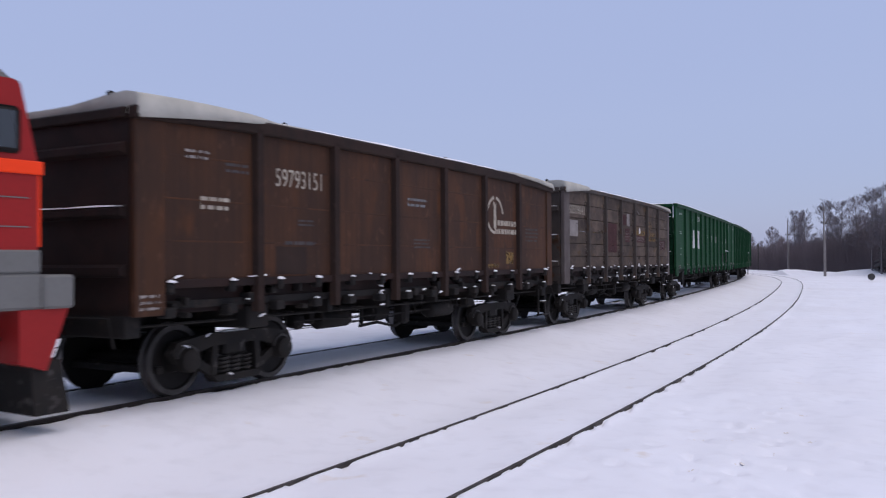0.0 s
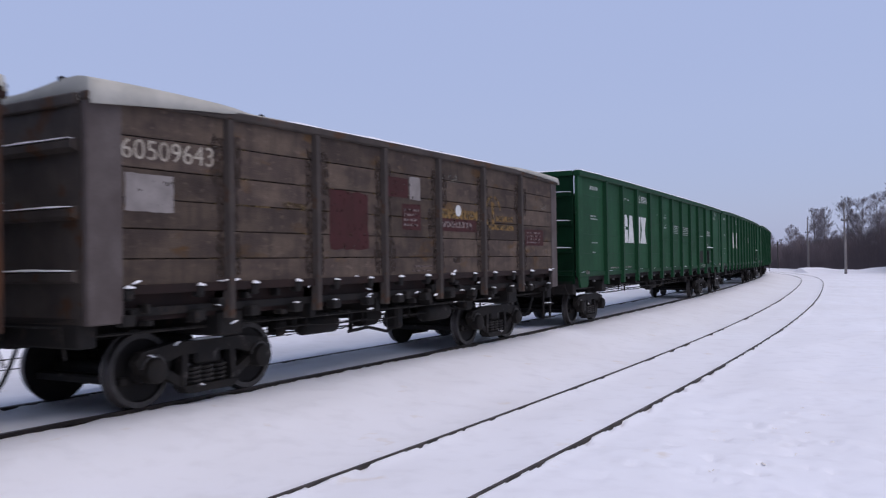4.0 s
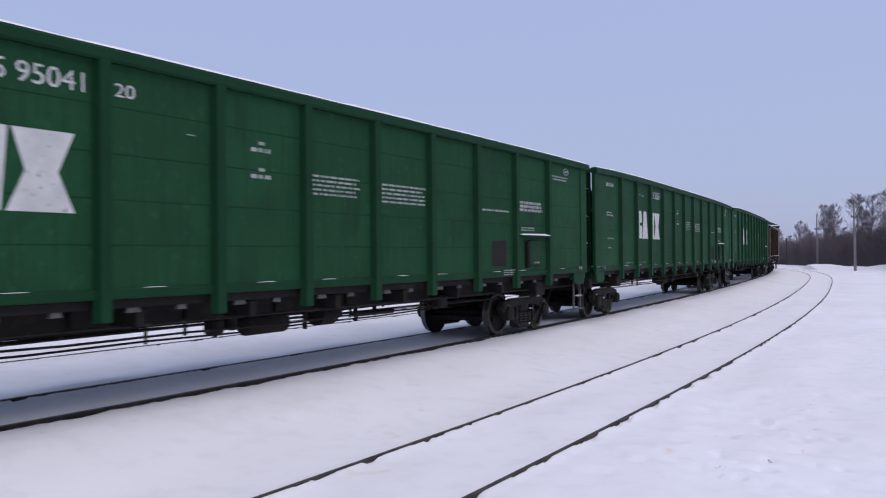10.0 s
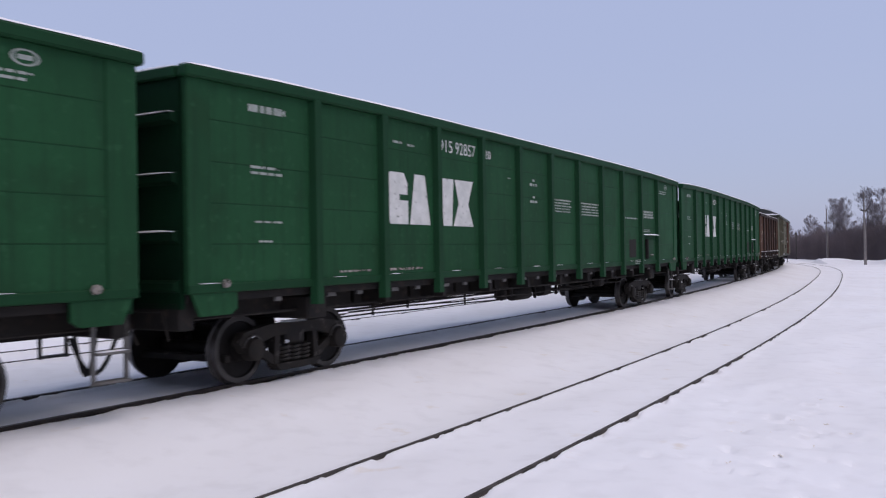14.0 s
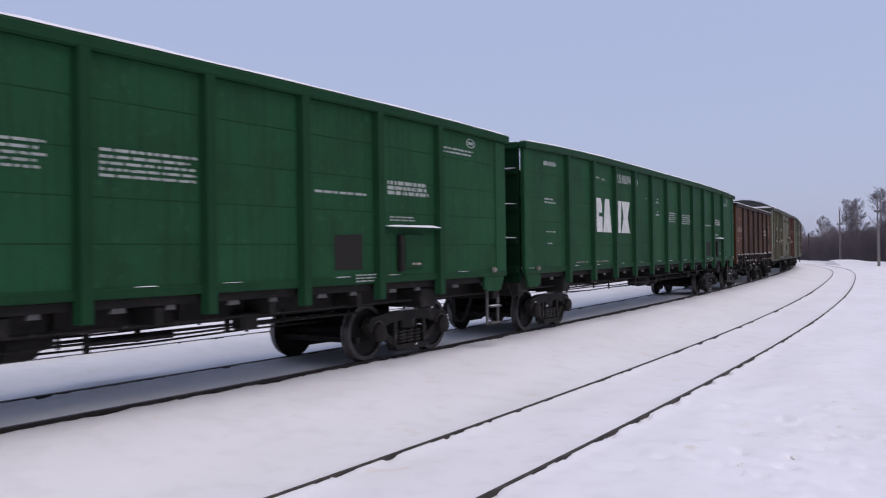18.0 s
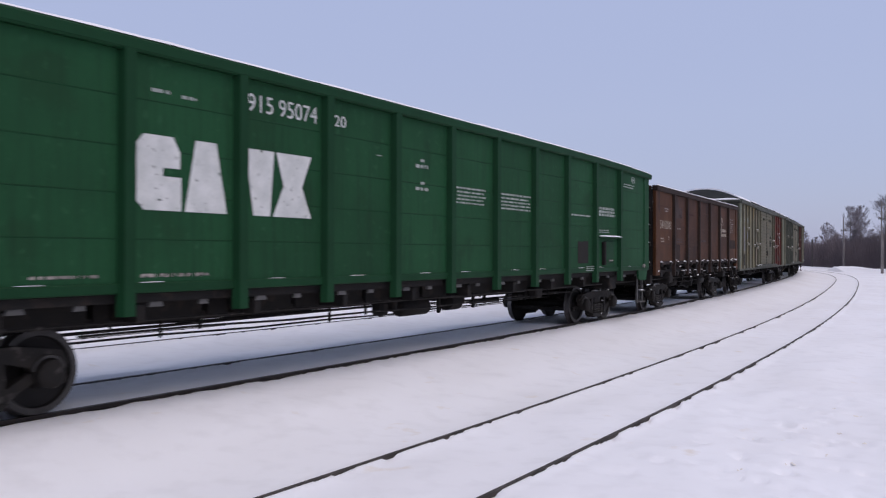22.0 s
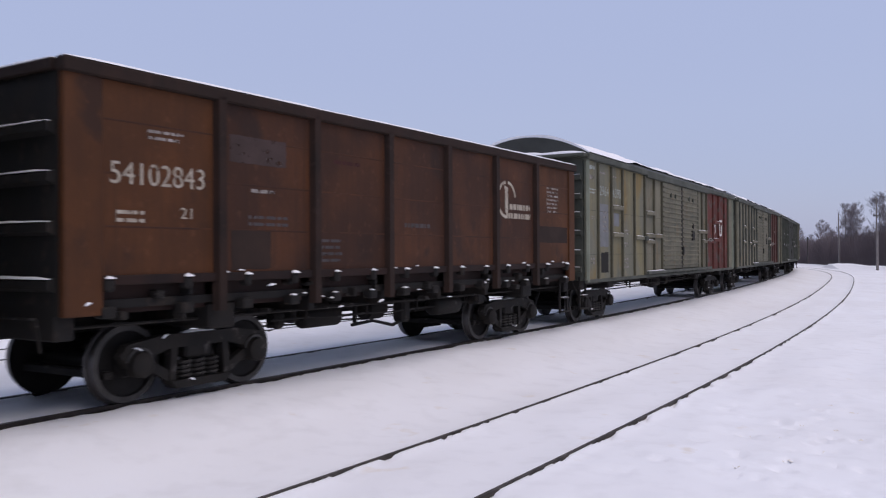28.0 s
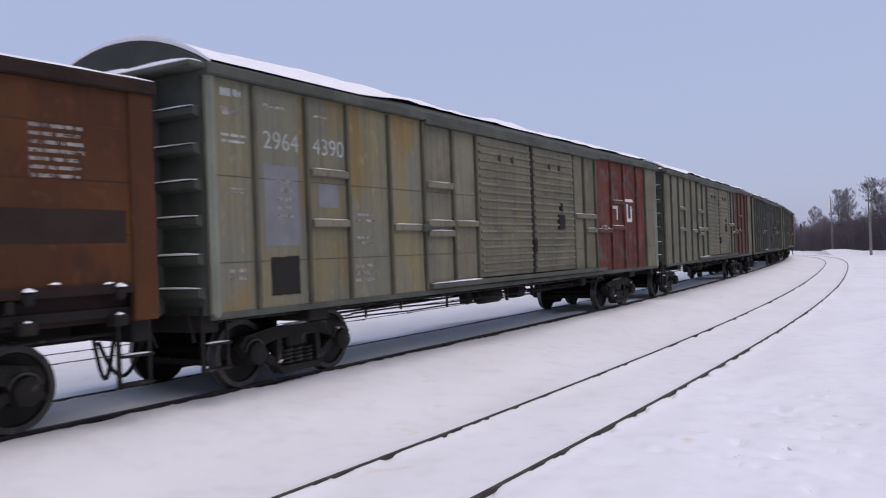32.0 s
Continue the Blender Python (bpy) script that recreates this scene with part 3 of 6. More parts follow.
def bogie(x, parent, snow=1):
    """A two-axle cast bogie: bolster, side frames with springs and axle boxes."""
    bm = bmesh.new()
    box(bm, -0.22, 0.22, -1.08, 1.08, 0.47, 0.72, 0.03)
    box(bm, -0.28, 0.28, -0.45, 0.45, 0.66, 0.84, 0.03)
    for sg in (-1, 1):
        box(bm, sg * 1.25 - 0.05, sg * 1.25 + 0.05, -0.95, 0.95, 0.32, 0.42, 0.015)
    body = part("bogie", bm, BOGIE, parent, "black cast steel two-axle bogie", 0, (x, 0, 0))
    for sg in (-1, 1):
        y = sg * 1.04
        bm = bmesh.new()
        top = [(-1.2, 0.58), (-1.12, 0.72), (-0.6, 0.80), (0.6, 0.80), (1.12, 0.72), (1.2, 0.58), (1.1, 0.44), (0.82, 0.44), (0.74, 0.56), (0.48, 0.63),
               (-0.48, 0.63), (-0.74, 0.56), (-0.82, 0.44), (-1.1, 0.44)]
        prism(bm, top, y - 0.07, y + 0.07)
        prism(bm, [(-0.50, 0.22), (0.50, 0.22), (0.40, 0.12), (-0.40, 0.12)], y - 0.10, y + 0.10)
        for dz in (-1, 1):
            prism(bm, [(dz * 0.37, 0.64), (dz * 0.47, 0.64), (dz * 0.50, 0.21), (dz * 0.40, 0.20)], y - 0.065, y + 0.065)
            prism(bm, [(dz * 0.45, 0.33), (dz * 0.47, 0.20), (dz * 0.86, 0.43), (dz * 0.76, 0.50)], y - 0.05, y + 0.05)
        part("side_frame", bm, BOGIE, body, "", 0)
        part("spring_guard", cuboid(-0.40, 0.40, sg * 0.90 - 0.02, sg * 0.90 + 0.02, 0.16, 0.64, 0.01), BOGIE, body)
        for ax in (-0.95, 0.95):
            bm = bmesh.new()
            lathe(bm, [(y - 0.10, 0.15), (y + sg * 0.0, 0.16), (y + sg * 0.16, 0.155), (y + sg * 0.19, 0.12), (y + sg * 0.20, 0.05)], "Y", 16, (ax, 0, WHEEL_R))
            part("axle_box", bm, BOGIE, body, "", 40)
        for k in range(3):
            bm = bmesh.new()
            pts = []
            for i in range(37):
                a = 2 * math.pi * i / 8
                pts.append((-0.22 + k * 0.22 + 0.085 * math.cos(a), y + 0.085 * math.sin(a), 0.22 + 0.26 * i / 36))
            tube(bm, pts, 0.021, 4)
            part("spring", bm, RIM_STEEL, body, "pale steel coil spring with its highlight in the colour")
        for ax in (-0.95, 0.95):
            # pale arch of the casting over the axle box, its highlight painted in
            bm = bmesh.new()
            tube(bm, [(ax + 0.19 * math.cos(a), y + sg * 0.085, WHEEL_R + 0.19 * math.sin(a)) for a in np.linspace(0.25, 2.9, 9)], 0.022, 5)
            part("box_arch", bm, RIM_STEEL, body, "", 50)
        for ax in (-0.36, 0.36):
            part("brake_shoe", cuboid(ax - 0.05, ax + 0.05, sg * 0.72 - 0.05, sg * 0.72 + 0.05, 0.3, 0.62, 0.02), BOGIE, body)
        if snow:
            bm = bmesh.new()
            snow_strip(bm, (-0.25, y, 0.80), (0.25, y, 0.80), 0.11, 0.035, 0.12, x + sg)
            spk, specks = random.Random(int(x * 10) + sg), []
            for _ in range(3):
                sx, sz = spk.choice(((-0.95, 0.64), (0.95, 0.64), (-0.3, 0.5), (0.0, 0.5), (0.25, 0.5), (-0.2, 0.18), (0.15, 0.18), (-0.6, 0.78), (0.62, 0.78), (0.42, 0.3), (-0.42, 0.3)))
                sx, sz, wl2 = sx + spk.uniform(-0.09, 0.09), sz + spk.uniform(-0.03, 0.03), spk.uniform(0.02, 0.06)
                specks.append((sx, y + sg * 0.085, sz, wl2))
            part("snow_crust", bm, SNOW_CAP, body, "settled snow on the side frame")
            for sx, sy, sz, wl2 in specks:
                o = new("snow_speck", SPECK)
                o.parent, o.location, o.scale = body, (sx, sy, sz), (wl2 * 12, 1.0, spk.uniform(0.6, 1.3))
                o.rotation_euler = (0, spk.uniform(-0.5, 0.5), 0)
    wheelset(x - 0.95, parent)
    wheelset(x + 0.95, parent)
    return body


def coupler(x, sg, parent):
    """An automatic coupler head with its hanging brake hose at one end."""
    bm = bmesh.new()
    box(bm, min(x, x - sg * 0.9), max(x, x - sg * 0.9), -0.09, 0.09, 0.93, 1.12, 0.02)
    box(bm, min(x - sg * 0.25, x + sg * 0.05), max(x - sg * 0.25, x + sg * 0.05), -0.22, 0.2, 0.88, 1.17, 0.04)
    c = part("coupler", bm, BOGIE, parent, "heavy black knuckle coupler")
    bm = bmesh.new()
    pts = []
    for i in range(11):
        t = i / 10
        pts.append((x - sg * 0.45 + sg * 0.5 * t, -0.35 + 0.3 * t, 0.95 - 0.62 * math.sin(math.pi * min(1, t * 0.92))))
    tube(bm, pts, 0.028, 6)
    part("brake_hose", bm, RUBBER, c, "hanging rubber brake hose", 60)
    bm = bmesh.new()
    tube(bm, [(x - sg * 0.42, 0.3, 1.1), (x - sg * 0.35, -1.2, 1.12), (x - sg * 0.3, -1.35, 0.78)], 0.016, 5)
    part("release_rod", bm, BOGIE, c)


def steps(x, y, parent, mat=None):
    bm = bmesh.new()
    for dx in (-0.2, 0.2):
        box(bm, x + dx - 0.025, x + dx + 0.025, y - 0.02, y + 0.02, 0.38, 1.2, 0.006)
    for z in (0.4, 0.72):
        box(bm, x - 0.2, x + 0.2, y - 0.1, y + 0.05, z, z + 0.03, 0.006)
    st = part("step_ladder", bm, mat or BOGIE, parent, "pale grey step ladder" if mat else "black steel step ladder")
    bm = bmesh.new()
    snow_strip(bm, (x - 0.17, y - 0.03, 0.75), (x + 0.17, y - 0.03, 0.75), 0.09, 0.02, 0.1, x)
    part("snow_crust", bm, SNOW_CAP, st)


def underframe(half, pivot, parent, gear=0.3):
    u = part("underframe", cuboid(-half, half, -0.24, 0.24, 0.84, 1.2, 0.02), BLACK, parent, "black steel underframe")
    for x in (-half + 0.12, half - 0.12):
        part("end_beam", cuboid(x - 0.12, x + 0.12, -1.4, 1.4, 0.88, 1.24, 0.02), BLACK, u)
    for x in (-pivot, pivot):
        part("bolster_beam", cuboid(x - 0.22, x + 0.22, -1.45, 1.45, 0.86, 1.2, 0.03), BLACK, u)
    n = int(pivot * 2 / 1.7)
    for i in range(1, n):
        x = -pivot + 2 * pivot * i / n
        part("cross_beam", cuboid(x - 0.06, x + 0.06, -1.42, 1.42, 0.98, 1.2, 0.01), BLACK, u)
    bm = bmesh.new()
    lathe(bm, [(-0.46, 0.05), (-0.44, 0.12), (-0.39, 0.16), (0.39, 0.16), (0.44, 0.12), (0.46, 0.05)], "X", 18, (0, 0, 0))
    part("air_reservoir", bm, BLACK, u, "round black air tank", 40, (gear - 1.9, -0.75, 0.80))
    bm = bmesh.new()
    lathe(bm, [(-0.3, 0.06), (-0.28, 0.18), (0.1, 0.18), (0.12, 0.10), (0.32, 0.08)], "X", 16)
    part("brake_cylinder", bm, BLACK, u, "", 40, (gear - 0.4, -0.7, 0.84))
    part("brake_valve", cuboid(gear - 3.0, gear - 2.78, -0.9, -0.65, 0.70, 0.95, 0.05), BLACK, u)
    part("valve_bracket", cuboid(gear - 2.72, gear - 2.6, -0.95, -0.7, 0.76, 1.0, 0.03), BLACK, u)
    for x, y, z in ((-0.95, -0.72, 0.55), (0.35, -0.72, 0.58), (1.2, -0.5, 0.62), (-2.9, -0.8, 0.6), (2.3, -0.9, 0.66)):
        part("brake_lever", cuboid(gear + x - 0.035, gear + x + 0.035, y - 0.03, y + 0.03, z + 0.08, 1.0, 0.012), BLACK, u)
    part("slack_adjuster", cuboid(gear + 0.5, gear + 1.7, -0.62, -0.5, 0.72, 0.80, 0.03), BLACK, u)
    part("hand_wheel_box", cuboid(gear + 2.3, gear + 2.6, -1.2, -0.95, 0.78, 1.02, 0.04), BLACK, u)
    for y, z in ((-0.55, 0.82), (-0.9, 0.95), (0.5, 0.80)):
        bm = bmesh.new()
        tube(bm, [(-pivot + 0.4, y, z), (-1.0, y, z + 0.03), (1.5, y, z - 0.02), (pivot - 0.4, y, z)], 0.022, 5)
        part("brake_rod", bm, BOGIE, u)
    for y, z, sag in ((-0.28, 0.68, 0.04), (0.75, 0.74, 0.03), (-1.02, 0.84, 0.05)):
        bm = bmesh.new()
        run = [(-pivot + 1.3 + (2 * pivot - 2.6) * k / 8, y, z - sag * math.sin(math.pi * k / 8) + (0.02 if k % 2 else 0)) for k in range(9)]
        tube(bm, run, 0.016, 5)
        rod = part("hanging_rod", bm, BOGIE, u)
        for k in range(1, 8, 2):
            part("rod_hanger", cuboid(run[k][0] - 0.015, run[k][0] + 0.015, y - 0.02, y + 0.02, run[k][2] - 0.04, 1.0, 0.004), BLACK, rod)
    bm = bmesh.new()
    tube(bm, [(-half + 0.3, -1.25, 1.0), (-2, -1.2, 0.98), (2, -1.2, 0.98), (half - 0.3, -1.25, 1.0)], 0.02, 5)
    part("air_pipe", bm, BOGIE, u)
    for x in (-pivot, pivot):
        bogie(x, parent)
    coupler(-half - 0.42, -1, parent)
    coupler(half + 0.42, 1, parent)


def end_wall(x, sg, width, z0, z1, ribs, mat, parent, snow=9):
    """The end of an open wagon: a sheet with cross ribs, which hold snow."""
    w = part("end_wall", cuboid(min(x, x - sg * 0.05), max(x, x - sg * 0.05), -width, width, z0, z1), mat, parent)
    for k, z in enumerate(ribs):
        z -= 0.15
        bm = bmesh.new()
        prism_pts = [(0, 0), (0.10, 0.04), (0.10, 0.12), (0, 0.16)]
        a = [bm.verts.new((x + sg * o, -width + 0.03, z + h2)) for o, h2 in prism_pts]
        b = [bm.verts.new((x + sg * o, width - 0.03, z + h2)) for o, h2 in prism_pts]
        bm.faces.new(a), bm.faces.new(b[::-1])
        for i in range(4):
            bm.faces.new((a[i], b[i], b[(i + 1) % 4], a[(i + 1) % 4]))
        bmesh.ops.recalc_face_normals(bm, faces=bm.faces[:])
        rib = part("end_rib", bm, mat, w)
        if k < snow:
            bm = bmesh.new()
            snow_strip(bm, (x + sg * 0.06, -width + 0.06, z + 0.14), (x + sg * 0.06, width - 0.06, z + 0.14), 0.09, 0.03, 0.2, k + x)
            part("snow_crust", bm, SNOW_CAP, rib)
    return w


def hat_post(z0, z1, depth=0.09, wide=0.17, foot=0.11):
    """A pressed steel post, trapezoid in plan, for a wall that faces -y; stands at x = 0, y = 0."""
    bm = bmesh.new()
    plan = [(-wide / 2 - 0.02, 0.0), (-wide / 2 + 0.015, -depth), (wide / 2 - 0.015, -depth), (wide / 2 + 0.02, 0.0)]
    low = [bm.verts.new((a, b, z0)) for a, b in plan]
    high = [bm.verts.new((a, b, z1)) for a, b in plan]
    bm.faces.new(low[::-1]), bm.faces.new(high)
    for i in range(4):
        bm.faces.new((low[i], low[(i + 1) % 4], high[(i + 1) % 4], high[i]))
    bmesh.ops.recalc_face_normals(bm, faces=bm.faces[:])
    return bm


def mirrored(bm):
    for v in bm.verts:
        v.co.y = -v.co.y
    bmesh.ops.reverse_faces(bm, faces=bm.faces[:])
    return bm


# ---- open wagons ----
def sliced(bm, half, count=16):
    """Cuts a long bar crosswise, so that it can bend."""
    for k in range(1, count):
        x = -half + 2 * half * k / count
        geom = bm.verts[:] + bm.edges[:] + bm.faces[:]
        bmesh.ops.bisect_plane(bm, geom=geom, plane_co=(x, 0, 0), plane_no=(1, 0, 0))
    return bm


def bow(g, rise, half, top):
    """Raises upper walls mid-body to fit the rims in the camera's view."""
    for ob in g.children_recursive:
        if ob.type != "MESH" or not len(ob.data.vertices):
            continue
        co = np.empty(len(ob.data.vertices) * 3)
        ob.data.vertices.foreach_get("co", co)
        co = co.reshape(-1, 3)
        off = Vector((0, 0, 0))
        up = ob
        while up is not g:
            off = off + up.location
            up = up.parent
        if co[:, 2].max() + off.z < 2.95 or up is None:
            continue
        if ob.data.users > 1:
            ob.data = ob.data.copy()
        share = np.clip((co[:, 2] + off.z - 2.9) / (top - 2.9), 0, 1.15)
        co[:, 2] += rise * np.clip(1 - (np.abs(co[:, 0] + off.x) / half) ** 4, 0, 1) * share
        ob.data.vertices.foreach_set("co", co.ravel())
        ob.data.update()


CLOTH = [-1.0, -0.985, -0.94, -0.85, -0.7, -0.5, -0.25, 0.0, 0.25, 0.5, 0.7, 0.85, 0.94, 0.985, 1.0]

def gondola(label, top, skin, frame_mat, corner_mat, boards=0, cover=False, near_rust=None):
    """A four-axle open wagon: seven bays a side, drop doors below, 13 m long."""
    g = empty("open_wagon", label, "freight wagon", "freight wagons of the train")
    half, face = 6.5, 1.52
    z0 = 1.52
    posts = [2.10, 3.87, 5.64, 7.41, 9.18, 10.95]
    edges = [0.0] + posts + [13.0]
    underframe(half, 4.25, g)
    part("floor", cuboid(-half + 0.06, half - 0.06, -1.46, 1.46, 1.2, 1.30), BLACK, g)
    for sg in (-1, 1):
        for a, b in zip(edges[:-1], edges[1:]):
            x0, x1 = a - half, b - half
            if boards:
                rows = boards
                for k in range(rows):
                    h0 = z0 + (top - 0.08 - z0) * k / rows
                    h1 = z0 + (top - 0.08 - z0) * (k + 1) / rows
                    part("plank", cuboid(x0 + 0.02, x1 - 0.02, sg * face - 0.03, sg * face + 0.03, h0 + 0.006, h1 - 0.006, 0.008), skin, g)
            else:
                bm = bmesh.new()
                box(bm, x0, x1, sg * face - 0.02, sg * face + 0.02, z0, top - 0.1)
                wall = part("side_panel", bm, near_rust if near_rust and not 1 < a < 10 else skin, g)
                for k in (1, 2, 3):
                    zz = z0 + (top - z0) * k / 4
                    part("seam", cuboid(x0 + 0.1, x1 - 0.1, min(sg * face, sg * (face + 0.0225)), max(sg * face, sg * (face + 0.0225)), zz - 0.012, zz + 0.012, 0.004), skin, wall)
        bm = hat_post(1.10, top - 0.1, 0.09, 0.12 if boards else 0.15)
        first = None
        for xp in posts:
            if first is None:
                bm2 = bm if sg < 0 else mirrored(bm)
                first = part("post", bm2, frame_mat, g, "", 0, (xp - half, sg * (face + 0.01), 0))
            else:
                again(first, xp - half)
        # corner posts
        for e, wdt in ((0.0, 0.46), (13.0, 0.32)):
            x0 = e - half if e == 0 else e - half - wdt
            bm = bmesh.new()
            box(bm, x0, x0 + wdt, min(sg * (face - 0.05), sg * (face + 0.05)), max(sg * (face - 0.05), sg * (face + 0.05)), 1.14, top - 0.06, 0.015)
            part("corner_post", bm, corner_mat, g)
        # rims
        y0, y1 = sorted((sg * (face - 0.06), sg * (face + 0.1)))
        rim = part("top_rim", sliced(cuboid(-half - 0.03, half + 0.03, y0, y1, top - (0.10 if boards else 0.16), top, 0.02), half), frame_mat, g)
        bm = bmesh.new()
        snow_strip(bm, (-half + (3.2 if cover else 0), sg * (face + 0.02), top), (half - (3.2 if cover else 0), sg * (face + 0.02), top), 0.15, 0.045, 0.3, sg)
        part("snow_crust", bm, SNOW_CAP, rim, "line of snow on the rim")
        y0, y1 = sorted((sg * (face - 0.05), sg * (face + 0.06)))
        part("bottom_rim", cuboid(-half + 0.46, half - 0.32, y0, y1, z0 - 0.06, z0 + 0.05, 0.012), BROWN_DARK, g)
        # drop doors with their latches
        for a, b in zip(edges[:-1], edges[1:]):
            x0, x1 = a - half + 0.1, b - half - 0.1
            bm = bmesh.new()
            prism(bm, [(x0, 1.14), (x1, 1.14), (x1, z0 - 0.05), (x0, z0 - 0.05)], sg * (face - 0.18), sg * (face - 0.12))
            door = part("drop_door", bm, BROWN_DARK, g, "grimy dark brown drop door")
            for fx in (0.22, 0.78):
                xm = x0 + (x1 - x0) * fx
                y0, y1 = sorted((sg * (face - 0.05), sg * (face + 0.10)))
                latch = part("latch", cuboid(xm - 0.06, xm + 0.06, y0, y1, z0 - 0.13, z0 + 0.02, 0.03), BLACK, door)
                bm = bmesh.new()
                wsn = 0.045 + 0.04 * abs(noise.noise(Vector((xm * 3.1, sg, len(label)))))
                snow_strip(bm, (xm - wsn, sg * (face + 0.06), z0 + 0.015), (xm + wsn, sg * (face + 0.06), z0 + 0.015), 0.11, 0.05, 0.035, xm)
                part("latch_snow", bm, SNOW_CAP, door)
                y0, y1 = sorted((sg * (face - 0.08), sg * (face + 0.08)))
                part("hinge", cuboid(xm - 0.09, xm + 0.09, y0, y1, z0 - 0.42, z0 - 0.29, 0.02), BLACK, door)
                if (int(xm * 3) + sg) % 3:
                    bm = bmesh.new()
                    wsn = 0.025 + 0.07 * abs(noise.noise(Vector((xm * 5.3, sg * 2, 4))))
                    snow_strip(bm, (xm - wsn, sg * (face + 0.03), z0 - 0.295), (xm + wsn * 0.8, sg * (face + 0.03), z0 - 0.295 + wsn * 0.2), 0.09, 0.03, 0.03, xm)
                    part("hinge_snow", bm, SNOW_CAP, door)
    for x, sg in ((-half, -1), (half, 1)):
        # end walls get darker colours than the sides; their shade is painted in
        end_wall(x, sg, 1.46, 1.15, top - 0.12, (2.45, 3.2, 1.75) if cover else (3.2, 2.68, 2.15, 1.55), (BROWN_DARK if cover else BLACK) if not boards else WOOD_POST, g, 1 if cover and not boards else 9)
        part("end_rim", cuboid(min(x - 0.06, x + 0.06), max(x - 0.06, x + 0.06), -1.44, 1.44, top - 0.14, top - 0.01, 0.015), frame_mat, g)
        if not cover:
            bm = bmesh.new()
            snow_strip(bm, (x, -1.42, top - 0.01), (x, 1.42, top - 0.01), 0.11, 0.04, 0.25, x)
            part("end_snow", bm, SNOW_CAP, g, "snow on the end rim")
    steps(half - 0.2, -1.36, g)
    steps(-half + 0.3, 1.36, g)
    # more of the brake gear, and lumps of snow caught on the latches and sills
    bm = bmesh.new()
    lathe(bm, [(-0.45, 0.05), (-0.43, 0.13), (-0.38, 0.17), (0.38, 0.17), (0.43, 0.13), (0.45, 0.05)], "X", 16)
    part("air_reservoir", bm, BOGIE, g, "round black air tank", 40, (1.75, -0.95, 0.80))
    part("load_valve", cuboid(0.28, 0.52, -1.05, -0.8, 0.58, 1.0, 0.05), BLACK, g)
    part("valve_pipe", tube(bmesh.new(), [(0.4, -0.92, 0.62), (0.1, -0.95, 0.55), (-0.4, -0.9, 0.66), (-0.9, -0.85, 0.62)], 0.03, 6), BLACK, g)
    spk = random.Random(len(label))
    for k in range(20):
        o = new("snow_speck", SPECK)
        zz = spk.choice((z0 + 0.055, z0 + 0.055, z0 - 0.17, z0 - 0.28, 1.16, 1.02))
        o.parent, o.location = g, (spk.uniform(-6.3, 6.3), -face - spk.uniform(0.03, 0.07), zz + spk.uniform(-0.02, 0.03))
        o.scale, o.rotation_euler = (spk.uniform(0.2, 0.75), 1.1, spk.uniform(0.5, 1.2)), (0, spk.uniform(-0.4, 0.4), 0)
    for k in range(24):
        x0 = spk.uniform(-6.2, 6.1)
        zz = spk.uniform(1.0, 1.38)
        part("door_lug", cuboid(x0, x0 + spk.uniform(0.05, 0.16), -face - spk.uniform(0.0, 0.06), -face + 0.14, zz, zz + spk.uniform(0.05, 0.14), 0.015), spk.choice((BLACK, BOGIE)), g)
    # load or cover
    bm = bmesh.new()
    nx, ny = 60, 14
    vs = []
    for i in range(nx + 1):
        row = []
        for j in range(ny + 1):
            x, y = -half + 0.06 + (2 * half - 0.12) * i / nx, CLOTH[j] if cover else -1.0 + 2.0 * j / ny
            nzv = noise.noise(Vector((x * 0.9, y * 1.2, len(label))))
            if cover:
                # the cloth lies on the rim, is propped up at both ends and hangs over the edges there
                gap = half - abs(x)
                prop = max(0.0, 1 - gap / 2.6) * (1.0 if x < 0 else 0.3)
                over = min(1.0, max(0.0, (2.7 - gap) / 0.6))
                z = top + 0.015 + 0.075 * (1 - abs(y) ** 12) + 0.025 * nzv * (1 - abs(y)) + prop * 0.11 * math.exp(-((y + 0.86) / 0.45) ** 2)
                yy = y * (1.50 + 0.15 * over)
                if abs(y) > 0.96:
                    z = top + 0.035 + prop * 0.085
                if abs(y) > 0.995:
                    z = top + 0.01 - over * (0.02 + 0.13 * prop + 0.008 * nzv)
                row.append(bm.verts.new((x * 1.006, yy, z)))
            else:
                row.append(bm.verts.new((x, y * 1.45, top - 0.55 + 0.25 * nzv)))
        vs.append(row)
    if cover:
        # the cloth hangs over both ends
        for k, sg in ((0, -1), (-1, 1)):
            row = [bm.verts.new((v.co.x + sg * 0.03, v.co.y, min(v.co.z, top - 0.06 - 0.03 * math.sin(v.co.y * 3)))) for v in vs[k]]
            vs = [row] + vs if sg < 0 else vs + [row]
    for i in range(len(vs) - 1):
        for j in range(ny):
            bm.faces.new((vs[i][j], vs[i + 1][j], vs[i + 1][j + 1], vs[i][j + 1]))
    if cover:
        tarp = part("cover", bm, TARP, g, "grey cloth cover dusted with snow", 60)
        mod = tarp.modifiers.new("thickness", "SOLIDIFY")
        mod.thickness = 0.03
        bm = bmesh.new()
        for k in range(2):
            snow_strip(bm, (-half + 2.5, 0.66 - 1.32 * k, top + 0.04), (half - 0.1, 0.66 - 1.32 * k, top + 0.05), 1.38, 0.085, 0.3, k)
        part("cover_snow", bm, SNOW_CAP, tarp, "settled snow on the cover", 60)
        for x in (-half + 0.05, -half / 2, half / 2 - 1.4, half - 1.5):
            bm = bmesh.new()
            lathe(bm, [(0, 0.035), (0.04, 0.045), (0.06, 0.02)], "Z", 8, (x, -1.1, top + (0.16 if abs(x) > 6 else 0.09)))
